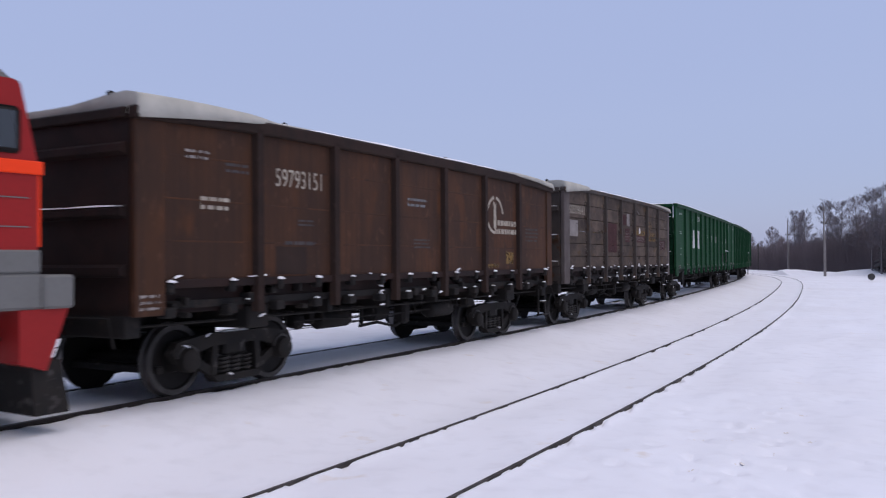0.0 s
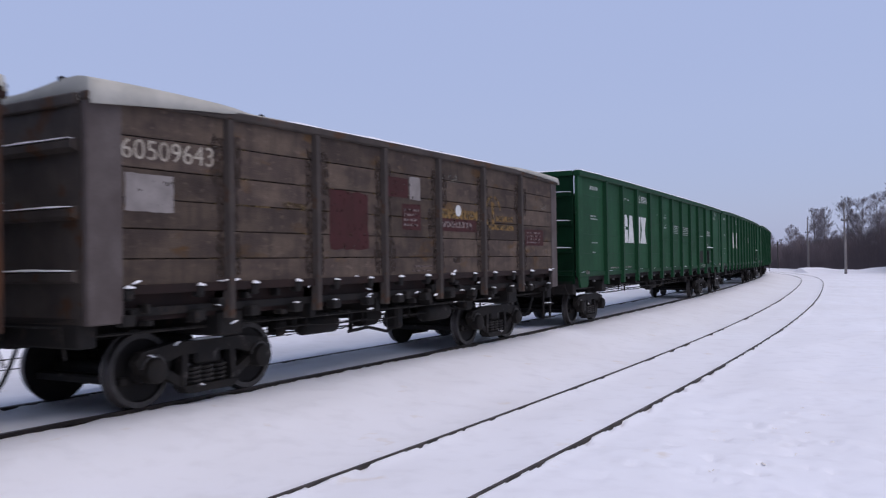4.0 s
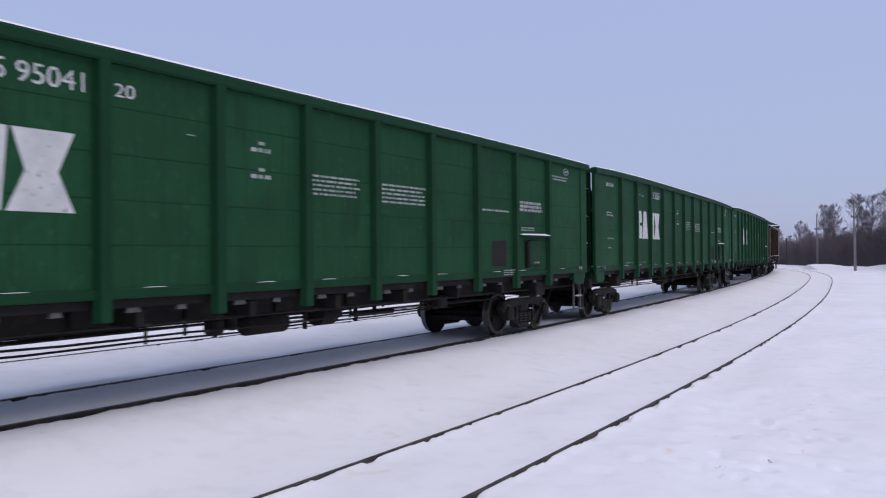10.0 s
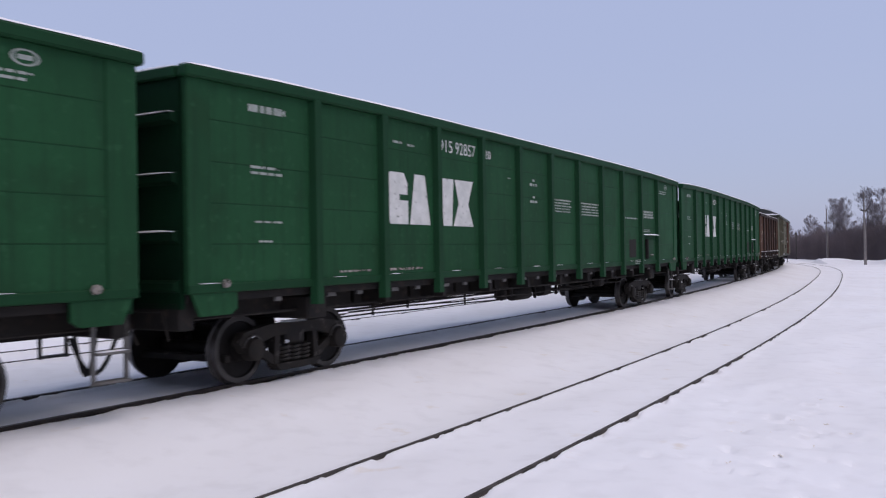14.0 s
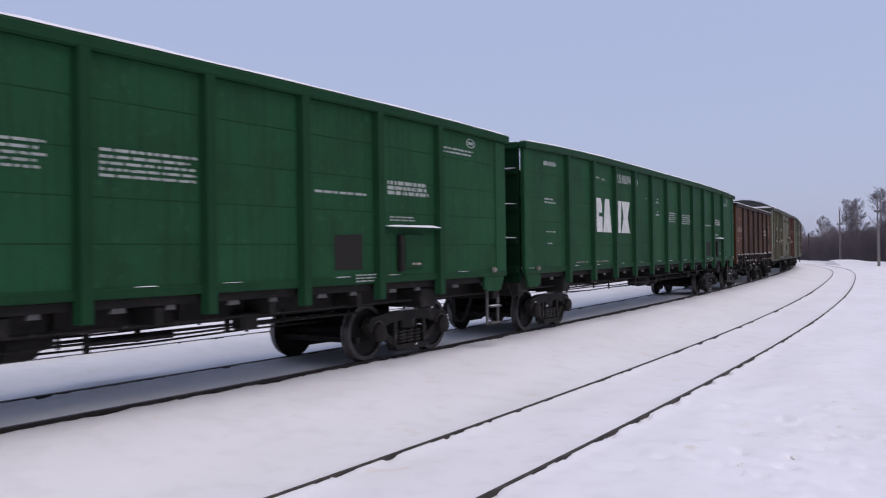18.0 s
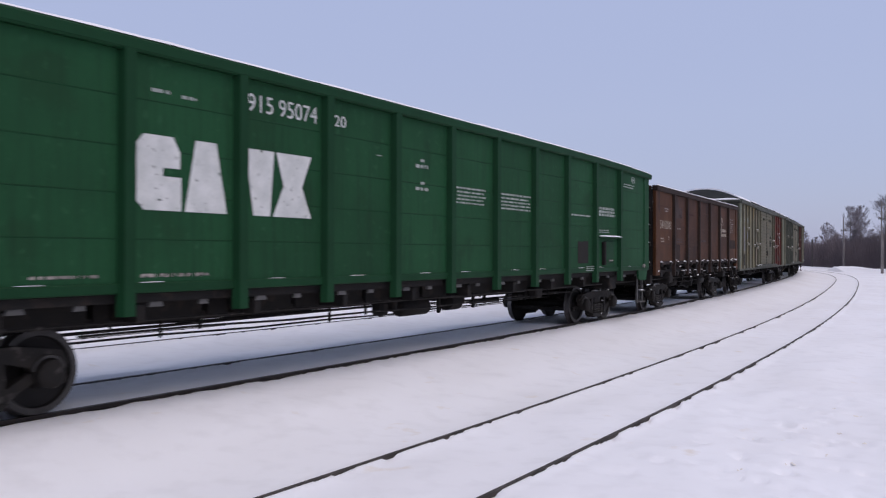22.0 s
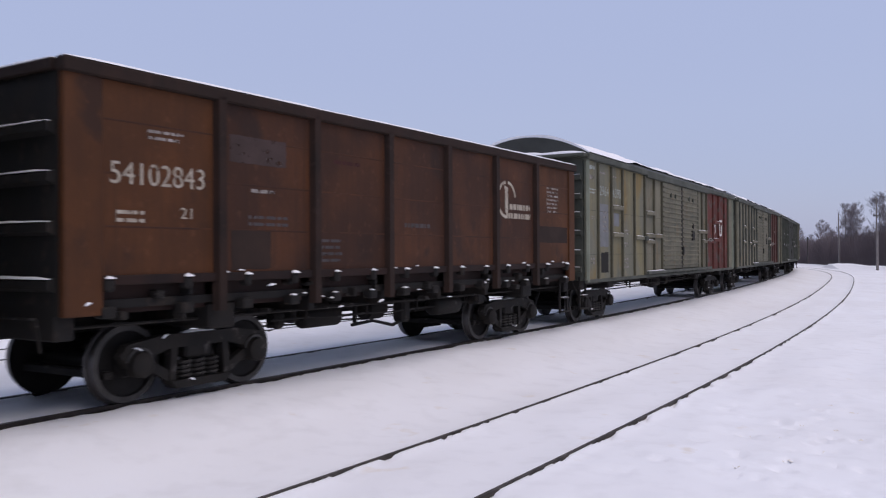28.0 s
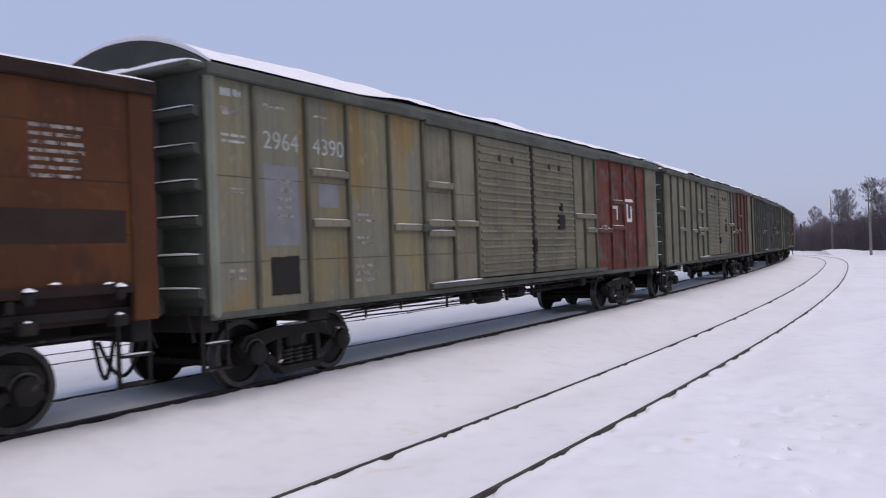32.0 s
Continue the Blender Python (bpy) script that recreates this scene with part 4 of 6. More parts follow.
            part("cover_knob", bm, BLACK, tarp)
    else:
        part("load", bm, SNOW_CAP, g, "snow-covered load", 60)
    return g


FACE = -1.543   # painted marks lie on the plates of the near side


def ring_logo(parent, x0, x1, z0, z1, mat, y=None):
    """An emblem in plain shapes: a broken ring, a bar within it, two blocks."""
    y = FACE if y is None else y
    cx, cz = x0 + (x1 - x0) * 0.30, (z0 + z1) / 2
    rx, rz = (x1 - x0) * 0.30, (z1 - z0) / 2
    polys = []
    for a0, a1 in ((10, 82), (98, 172), (188, 268)):
        k = 10
        for i in range(k):
            b0, b1 = radians(a0 + (a1 - a0) * i / k), radians(a0 + (a1 - a0) * (i + 1) / k)
            polys.append([(cx + rx * f * math.cos(b), cz + rz * f * math.sin(b)) for b, f in ((b0, 0.84), (b0, 1), (b1, 1), (b1, 0.84))])
    polys.append([(cx - 0.07, z0 + 0.12), (cx + 0.05, z0 + 0.12), (cx + 0.05, z1 - 0.14), (cx - 0.10, z1 - 0.10), (cx - 0.10, z1 - 0.16), (cx - 0.07, z1 - 0.2)])
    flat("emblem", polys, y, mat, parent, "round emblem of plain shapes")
    bars("emblem_text", cx + 0.12, x1 + 0.12, z0 + 0.16, z0 + 0.32, y, 1, mat, parent, 3, "", 1.0)
    bars("emblem_text", cx - 0.02, x1 + 0.14, z0 - 0.02, z0 + 0.13, y, 1, mat, parent, 4, "", 1.0)


def u(v):
    return v - 6.5


def dress_first(g):
    lettering("number", "59793151", u(2.50), u(3.57), 2.86, 3.09, FACE, CREAM_PAINT, g)
    bars("stencil", u(0.76), u(1.2), 3.06, 3.2, FACE - 0.03, 2, FADED_WHITE, g, 1)
    bars("stencil", u(1.5), u(2.0), 2.95, 3.1, FACE, 2, PATCH_GREY, g, 2)
    bars("stencil_box", u(1.05), u(1.58), 2.44, 2.66, FACE, 2, CREAM_PAINT, g, 3, "framed white stencil")
    bars("stencil", u(3.0), u(3.4), 2.3, 2.42, FACE, 2, PATCH_GREY, g, 5)
    bars("stencil", u(2.7), u(3.5), 2.0, 2.12, FACE, 1, PATCH_GREY, g, 6)
    bars("stencil", u(6.1), u(6.8), 2.75, 2.95, FACE, 2, PATCH_BLUE, g, 7)
    bars("stencil", u(6.3), u(6.9), 2.0, 2.2, FACE, 3, PATCH_GREY, g, 8)
    bars("stencil", u(11.4), u(12.2), 2.2, 2.55, FACE, 4, PATCH_GREY, g, 9)
    bars("stencil", u(0.06), u(0.4), 1.2, 1.42, FACE - 0.03, 3, FADED_WHITE, g, 10)
    patch("paint_patch", u(2.5), u(3.2), 1.6, 2.0, FACE, PATCH_BROWN, g, "dark worn patch", 1)
    patch("paint_patch", u(10.3), u(10.7), 1.7, 1.95, FACE, PATCH_OCHRE, g, "ochre paint patch", 2)
    patch("paint_patch", u(9.4), u(9.9), 1.62, 1.7, FACE, PATCH_OCHRE, g, "", 3)
    ring_logo(g, u(9.32), u(10.75), 2.35, 3.14, CREAM_PAINT)


def dress_second(g):
    y = FACE - 0.012
    lettering("number", "60509643", u(0.45), u(1.85), 3.02, 3.24, y, CREAM_PAINT, g)
    patch("paint_patch", u(0.5), u(1.2), 2.42, 2.86, y, CHALK, g, "chalky white patch", 1)
    patch("paint_patch", u(4.2), u(5.2), 2.0, 2.9, y, PATCH_MAROON, g, "maroon paint patch", 2)
    patch("paint_patch", u(6.2), u(6.8), 2.35, 2.8, y, PATCH_MAROON, g, "maroon paint patch", 3)
    bars("stencil", u(6.25), u(6.75), 2.4, 2.75, y - 0.003, 4, DULL_PINK, g, 4)
    patch("paint_patch", u(6.45), u(6.8), 2.88, 3.24, y, CHALK, g, "chalky white patch", 5)
    patch("paint_patch", u(5.75), u(6.4), 2.9, 3.2, y, PATCH_MAROON, g, "", 6)
    patch("paint_patch", u(7.5), u(8.95), 2.6, 2.78, y, PATCH_OCHRE, g, "ochre paint band", 7)
    patch("paint_patch", u(7.55), u(8.9), 2.36, 2.6, y, PATCH_MAROON, g, "", 8)
    bars("stencil", u(7.58), u(8.8), 2.40, 2.56, y - 0.003, 1, DULL_PINK, g, 9, "", 1.0)
    bm = bmesh.new()
    bm.faces.new([bm.verts.new((u(8.17) + 0.11 * math.cos(a), y - 0.003, 2.76 + 0.11 * math.sin(a))) for a in np.linspace(0, 2 * math.pi, 20, False)])
    part("disc_mark", bm, WHITE_PAINT, g, "white painted disc")
    ring_logo(g, u(9.28), u(10.5), 2.42, 3.12, PATCH_OCHRE, y - 0.002)
    patch("paint_patch", u(11.2), u(12.2), 2.12, 2.48, y, PATCH_MAROON, g, "maroon paint patch", 11)
    bars("stencil", u(11.3), u(12.1), 2.16, 2.45, y - 0.003, 4, DULL_PINK, g, 12)
    bars("stencil", u(6.5), u(7.2), 1.6, 1.75, y, 2, DULL_PINK, g, 13)
    # rust streaks beside the posts
    rnd = random.Random(8)
    for k, xp in enumerate((2.10, 3.87, 5.64, 7.41, 9.18, 10.95)):
        for side in (-1, 1):
            for lo, hi in ((1.6, 2.25), (2.2, 2.8), (2.75, 3.45)):
                wdt = rnd.uniform(0.16, 0.36)
                xa = u(xp) + side * 0.03
                patch("rust_streak", min(xa, xa + side * (wdt + 0.10)), max(xa, xa + side * (wdt + 0.10)), lo + rnd.uniform(-0.05, 0.1), hi - rnd.uniform(0, 0.15), y + 0.006,
                      STREAK_OCHRE, g, "", rnd.randint(0, 999), True)
                patch("rust_streak", min(xa, xa + side * wdt), max(xa, xa + side * wdt), lo - 0.04, hi, y + 0.003, STREAK, g, "", rnd.randint(0, 999), True)
    for k in range(22):
        xa, za = u(rnd.uniform(0.4, 12.3)), rnd.uniform(1.6, 3.4)
        wdt, hgt = rnd.uniform(0.15, 0.7), rnd.uniform(0.05, 0.16)
        patch("bare_patch", xa, xa + wdt, za, za + hgt, y + 0.004 + 0.0003 * k, rnd.choice((STREAK_OCHRE, PALE_WOOD, STREAK, PALE_WOOD)), g, "", rnd.randint(0, 999), True)


def dress_third(g):
    lettering("number", "54102843", u(0.56), u(1.87), 2.58, 2.83, FACE, CREAM_PAINT, g)
    bars("stencil", u(1.05), u(1.57), 3.10, 3.25, FACE, 2, FADED_WHITE, g, 1)
    bars("stencil", u(0.64), u(1.06), 2.14, 2.32, FACE, 2, CREAM_PAINT, g, 2)
    lettering("load_figure", "21", u(1.51), u(1.68), 2.22, 2.35, FACE, CREAM_PAINT, g)
    bars("stencil", u(2.65), u(3.1), 2.58, 2.68, FACE, 1, FADED_WHITE, g, 3)
    bars("stencil", u(2.6), u(3.35), 2.15, 2.33, FACE, 2, PATCH_GREY, g, 4)
    patch("paint_patch", u(2.28), u(3.3), 2.97, 3.32, FACE, DULL_PATCH, g, "faded brown-grey paint patch", 1)
    patch("paint_patch", u(2.3), u(3.0), 1.6, 2.1, FACE, PATCH_BROWN, g, "dark worn patch", 4)
    bars("stencil", u(4.03), u(4.5), 1.66, 2.04, FACE, 4, PATCH_GREY, g, 5)
    bars("stencil", u(4.3), u(5.0), 3.1, 3.22, FACE, 1, PATCH_MAROON, g, 6)
    bars("stencil", u(6.1), u(6.9), 2.2, 2.35, FACE, 1, PATCH_GREY, g, 7)
    bars("stencil", u(11.54), u(12.15), 2.68, 3.28, FACE, 7, FADED_WHITE, g, 8)
    ring_logo(g, u(9.27), u(10.62), 2.49, 3.26, CREAM_PAINT)
    patch("paint_patch", u(11.05), u(12.62), 2.02, 2.38, FACE, PATCH_BROWN, g, "dark brown repaint band", 9)


brown_wagon = gondola("red-brown open wagon under a snow-dusted grey cloth cover", 3.62, BROWN, BROWN_MID, BROWN, cover=True)
dress_first(brown_wagon)
bow(brown_wagon, 0.13, 6.5, 3.62)
plank_wagon = gondola("weathered plank-sided open wagon with faded paint patches", 3.70, WOOD, WOOD_POST, WOOD_CORNER, boards=6, cover=True)
dress_second(plank_wagon)
bow(plank_wagon, 0.10, 6.5, 3.70)
rusty_wagon = gondola("rusty red-brown open wagon with snow along its rim", 3.86, BROWN_MAROON, BROWN_MID, BROWN_RUST, near_rust=BROWN_RUST)
dress_third(rusty_wagon)


# ---- long green wagons ----
def green_wagon():
    g = empty("long_open_wagon", "long green steel open wagon with white painted emblem", "freight wagon", "freight wagons of the train")
    half, face, top, z0 = 10.64, 1.52, 4.10, 1.33
    posts = [2.33 + 1.662 * i for i in range(11)]
    edges = [0.0] + posts + [21.28]
    underframe(half, 8.15, g, 1.9)
    part("floor", cuboid(-half + 0.06, half - 0.06, -1.46, 1.46, 1.22, 1.32), BLACK, g)
    for sg in (-1, 1):
        for a, b in zip(edges[:-1], edges[1:]):
            x0, x1 = a - half, b - half
            y0, y1 = sorted((sg * (face - 0.02), sg * (face + 0.02)))
            wall = part("side_panel", cuboid(x0, x1, y0, y1, z0 + 0.05, top - 0.1), GREEN, g)
            for k in range(1, 5):
                zz = z0 + 0.10 + (top - z0 - 0.2) * k / 5
                y0, y1 = sorted((sg * face, sg * (face + 0.0235)))
                part("pressed_rib", cuboid(x0 + 0.10, x1 - 0.10, y0, y1, zz - 0.009, zz + 0.009, 0.004), GREEN_DARK, wall)
            bm = bmesh.new()
            xs = x0 + 0.45 + 0.4 * noise.noise(Vector((a * 3.3, sg, 0.5)))
            snow_strip(bm, (xs, sg * (face + 0.035), z0 + 0.122), (xs + 0.32, sg * (face + 0.035), z0 + 0.122), 0.026, 0.009, 0.1, a)
            part("ledge_snow", bm, SNOW_CAP, wall)
            # black plate added behind the rim for the shade of the recess
            y0, y1 = sorted((sg * (face - 0.62), sg * (face - 0.57)))
            part("sill_plate", cuboid(x0 + 0.05, x1 - 0.05, y0, y1, 0.98, z0), BLACK, g)
            # pale brackets beneath the rim
            for fx, wid in ((0.3, 0.10), (0.72, 0.07)):
                xm = x0 + (x1 - x0) * fx
                bm = bmesh.new()
                prism(bm, [(xm - wid * 0.4, z0), (xm + wid * 0.4, z0), (xm + wid, z0 - 0.17), (xm - wid, z0 - 0.17)], sg * (face - 0.12), sg * (face - 0.08))
                part("bracket", bm, BRACKET, g, "pale grey bracket")
        first = None
        for xp in posts:
            if first is None:
                bm = hat_post(1.08, top - 0.1, 0.10, 0.17)
                first = part("post", bm if sg < 0 else mirrored(bm), GREEN_DARK, g, "", 0, (xp - half, sg * (face + 0.015), 0))
            else:
                again(first, xp - half)
            bm = bmesh.new()
            snow_strip(bm, (xp - half - 0.05, sg * (face + 0.06), 1.09), (xp - half + 0.05, sg * (face + 0.06), 1.09), 0.10, 0.025, 0.05, xp)
            part("foot_snow", bm, SNOW_CAP, g)
        for e in (0.0, 20.9):
            y0, y1 = sorted((sg * (face - 0.05), sg * (face + 0.045)))
            part("corner_post", cuboid(e - half, e - half + 0.38, y0, y1, z0 + 0.02, top - 0.06, 0.015), GREEN, g)
        y0, y1 = sorted((sg * (face - 0.06), sg * (face + 0.12)))
        rim = part("top_rim", sliced(cuboid(-half - 0.06, half + 0.06, y0, y1, top - 0.15, top, 0.025), half), GREEN_DARK, g)
        bm = bmesh.new()
        snow_strip(bm, (-half - 0.02, sg * (face + 0.03), top), (half + 0.02, sg * (face + 0.03), top), 0.16, 0.05, 0.3, sg)
        part("snow_crust", bm, SNOW_CAP, rim, "line of snow on the rim")
        y0, y1 = sorted((sg * (face - 0.04), sg * (face + 0.05)))
        part("bottom_rim", cuboid(-half, half, y0, y1, z0, z0 + 0.12, 0.015), GREEN_DARK, g)
    for x, sg in ((-half, -1), (half, 1)):
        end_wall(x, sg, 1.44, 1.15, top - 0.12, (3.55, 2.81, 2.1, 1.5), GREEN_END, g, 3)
        part("end_rim", cuboid(x - 0.07, x + 0.07, -1.44, 1.44, top - 0.14, top - 0.01, 0.015), GREEN_DARK, g)
        bm = bmesh.new()
        snow_strip(bm, (x, -1.42, top - 0.01), (x, 1.42, top - 0.01), 0.13, 0.05, 0.25, x)
        part("end_snow", bm, SNOW_CAP, g, "snow on the end rim")
        for y0 in (-1.545, 1.495):
            bm = bmesh.new()
            prism(bm, [(x - sg * 0.002, 1.47), (x - sg * 0.20, 1.05), (x - sg * 0.70, 1.05), (x - sg * 0.80, 1.12), (x - sg * 0.80, 1.38)], y0, y0 + 0.05)
            part("corner_gusset", bm, GREEN, g)
        lamp_y = -1.58
        bm = bmesh.new()
        lathe(bm, [(lamp_y, 0.04), (lamp_y - 0.02, 0.058), (lamp_y - 0.06, 0.05)], "Y", 12, (x - sg * 0.55, 0, 1.45))
        part("tie_ring", bm, FADED_WHITE, g)
    steps(half - 0.25, -1.38, g, BRACKET)
    steps(-half + 0.3, 1.38, g, BRACKET)
    w = lambda v: v - half
    y = FACE - 0.002
    bars("stencil", w(1.04), w(1.76), 3.64, 3.77, y, 1, SMALL_WHITE, g, 1, "", 1.0)
    bars("stencil", w(1.07), w(1.69), 2.85, 3.0, y, 2, SMALL_WHITE, g, 2)
    bars("stencil", w(1.14), w(1.66), 2.21, 2.27, y, 1, SMALL_WHITE, g, 3)
    bars("stencil", w(1.21), w(1.47), 1.95, 2.01, y, 1, SMALL_WHITE, g, 4)
    bars("stencil", w(4.33), w(4.62), 3.57, 3.65, y, 1, SMALL_WHITE, g, 5)
    bars("stencil", w(4.75), w(5.0), 3.55, 3.63, y, 1, SMALL_WHITE, g, 6)
    bars("stencil", w(2.9), w(3.7), 1.5, 1.57, y, 1, FADED_WHITE, g, 7)
    bars("stencil", w(4.2), w(5.2), 1.49, 1.58, y, 1, FADED_WHITE, g, 8)
    lettering("load_figure", "20", w(7.50), w(7.76), 3.6, 3.75, y, WHITE_PAINT, g)
    bars("stencil", w(8.5), w(8.65), 3.29, 3.32, y, 1, SMALL_WHITE, g, 9)
    for zz in (3.2, 2.85):
        bars("stencil", w(9.58), w(9.98), zz, zz + 0.075, y, 1, SMALL_WHITE, g, 10, "", 1.0)
        bars("stencil", w(9.72), w(9.84), zz + 0.1, zz + 0.16, y, 1, SMALL_WHITE, g, 11, "", 1.0)
    bars("stencil", w(10.81), w(12.0), 2.70, 3.03, y, 5, SMALL_WHITE, g, 12)
    bars("stencil", w(12.52), w(13.88), 2.67, 3.02, y, 5, SMALL_WHITE, g, 13)
    bars("stencil", w(15.88), w(17.05), 2.68, 2.76, y, 1, SMALL_WHITE, g, 14)
    bars("stencil", w(17.55), w(18.78), 2.74, 2.98, y, 3, SMALL_WHITE, g, 15, "", 1.0)
    bars("stencil", w(17.6), w(18.3), 2.32, 2.42, y, 2, SMALL_WHITE, g, 16)
    bars("stencil", w(19.1), w(20.2), 3.55, 3.68, y, 2, SMALL_WHITE, g, 17)
    bars("stencil", w(16.7), w(17.2), 1.36, 1.5, y - 0.04, 3, SMALL_WHITE, g, 18)
    # oval maker's plate
    polys = []
    for i in range(24):
        a, b = 2 * math.pi * i / 24, 2 * math.pi * (i + 1) / 24
        polys.append([(w(20.04) + 0.15 * f * math.cos(t), 3.80 + 0.085 * f * math.sin(t)) for t, f in ((a, 0.78), (a, 1), (b, 1), (b, 0.78))])
    polys.append([(w(19.96), 3.775), (w(20.12), 3.775), (w(20.12), 3.825), (w(19.96), 3.825)])
    flat("oval_mark", polys, y, SMALL_WHITE, g, "white oval mark")
    # the large emblem in plain blocks, two on each of two bays
    ga0, ga1, tx0, tx1, lo, hi = w(4.07), w(5.45), w(5.75), w(7.0), 2.28, 3.13
    k = 0.16
    shapes = [[(ga0, lo + k), (ga0 + k, lo), (ga0 + 0.68, lo), (ga0 + 0.68, lo + 0.40), (ga0 + 0.42, lo + 0.40), (ga0 + 0.42, lo + 0.50),
               (ga0 + 0.66, lo + 0.50), (ga0 + 0.66, hi - k), (ga0 + 0.56, hi), (ga0 + k, hi), (ga0, hi - k)],
              [(ga0 + 0.73, lo), (ga1, lo), (ga0 + 1.21, hi), (ga0 + 0.89, hi)],
              [(tx0 + 0.15, lo), (tx0 + 0.45, lo), (tx0 + 0.52, hi), (tx0, hi)],
              [(tx0 + 0.50, lo), (tx1, lo), (tx0 + 1.06, (lo + hi) / 2), (tx1, hi), (tx0 + 0.56, hi), (tx0 + 0.70, (lo + hi) / 2)]]
    for shape in shapes:
        flat("emblem", [shape], y, WHITE_PAINT, g, "large white emblem of plain blocks")
    patch("paint_patch", w(16.28), w(16.9), 1.56, 2.09, y, PATCH_DARK, g, "dark grey painted square", 3)
    # a small hatch under a snowy ledge
    hatch = part("hatch", cuboid(w(17.92), w(18.45), -1.60, -1.53, 1.55, 2.12, 0.02), GREEN_DARK, g, "small green hatch")
    part("hatch_handle", cuboid(w(18.08), w(18.32), -1.64, -1.60, 1.60, 1.64, 0.01), FADED_WHITE, hatch)
    part("hatch_bar", cuboid(w(17.78), w(17.88), -1.63, -1.53, 1.50, 2.10, 0.02), BLACK, hatch)
    shelf = part("ledge", cuboid(w(17.40), w(18.90), -1.66, -1.53, 2.20, 2.23, 0.008), GREEN_DARK, g)
    bm = bmesh.new()
    snow_strip(bm, (w(17.42), -1.60, 2.23), (w(18.88), -1.60, 2.23), 0.12, 0.04, 0.15, 3)
    part("ledge_snow", bm, SNOW_CAP, shelf, "snow on the ledge")
    bm = bmesh.new()
    nx, ny = 70, 8
    vs = [[bm.verts.new((-half + 0.06 + (2 * half - 0.12) * i / nx, -1.45 + 2.9 * j / ny,
                         top - 0.6 + 0.3 * noise.noise(Vector((i * 0.3, j * 0.5, 4))))) for j in range(ny + 1)] for i in range(nx + 1)]
    for i in range(nx):
        for j in range(ny):
            bm.faces.new((vs[i][j], vs[i + 1][j], vs[i + 1][j + 1], vs[i][j + 1]))
    part("load", bm, SNOW_CAP, g, "snow-covered load", 60)
    return g


green_one = green_wagon()
green_two = green_wagon()
green_three = green_wagon()
for wag, first, second in ((green_one, "915", "95041"), (green_two, "915", "92857"), (green_three, "915", "95074")):
    lettering("number", first, 5.79 - 10.64, 6.25 - 10.64, 3.58, 3.79, FACE - 0.002, WHITE_PAINT, wag)
    lettering("number", second, 6.36 - 10.64, 7.12 - 10.64, 3.58, 3.79, FACE - 0.002, WHITE_PAINT, wag)
for wag, rise in ((green_one, 0.04), (green_two, 0.09), (green_three, 0.12)):
    bow(wag, rise, 10.64, 4.10)


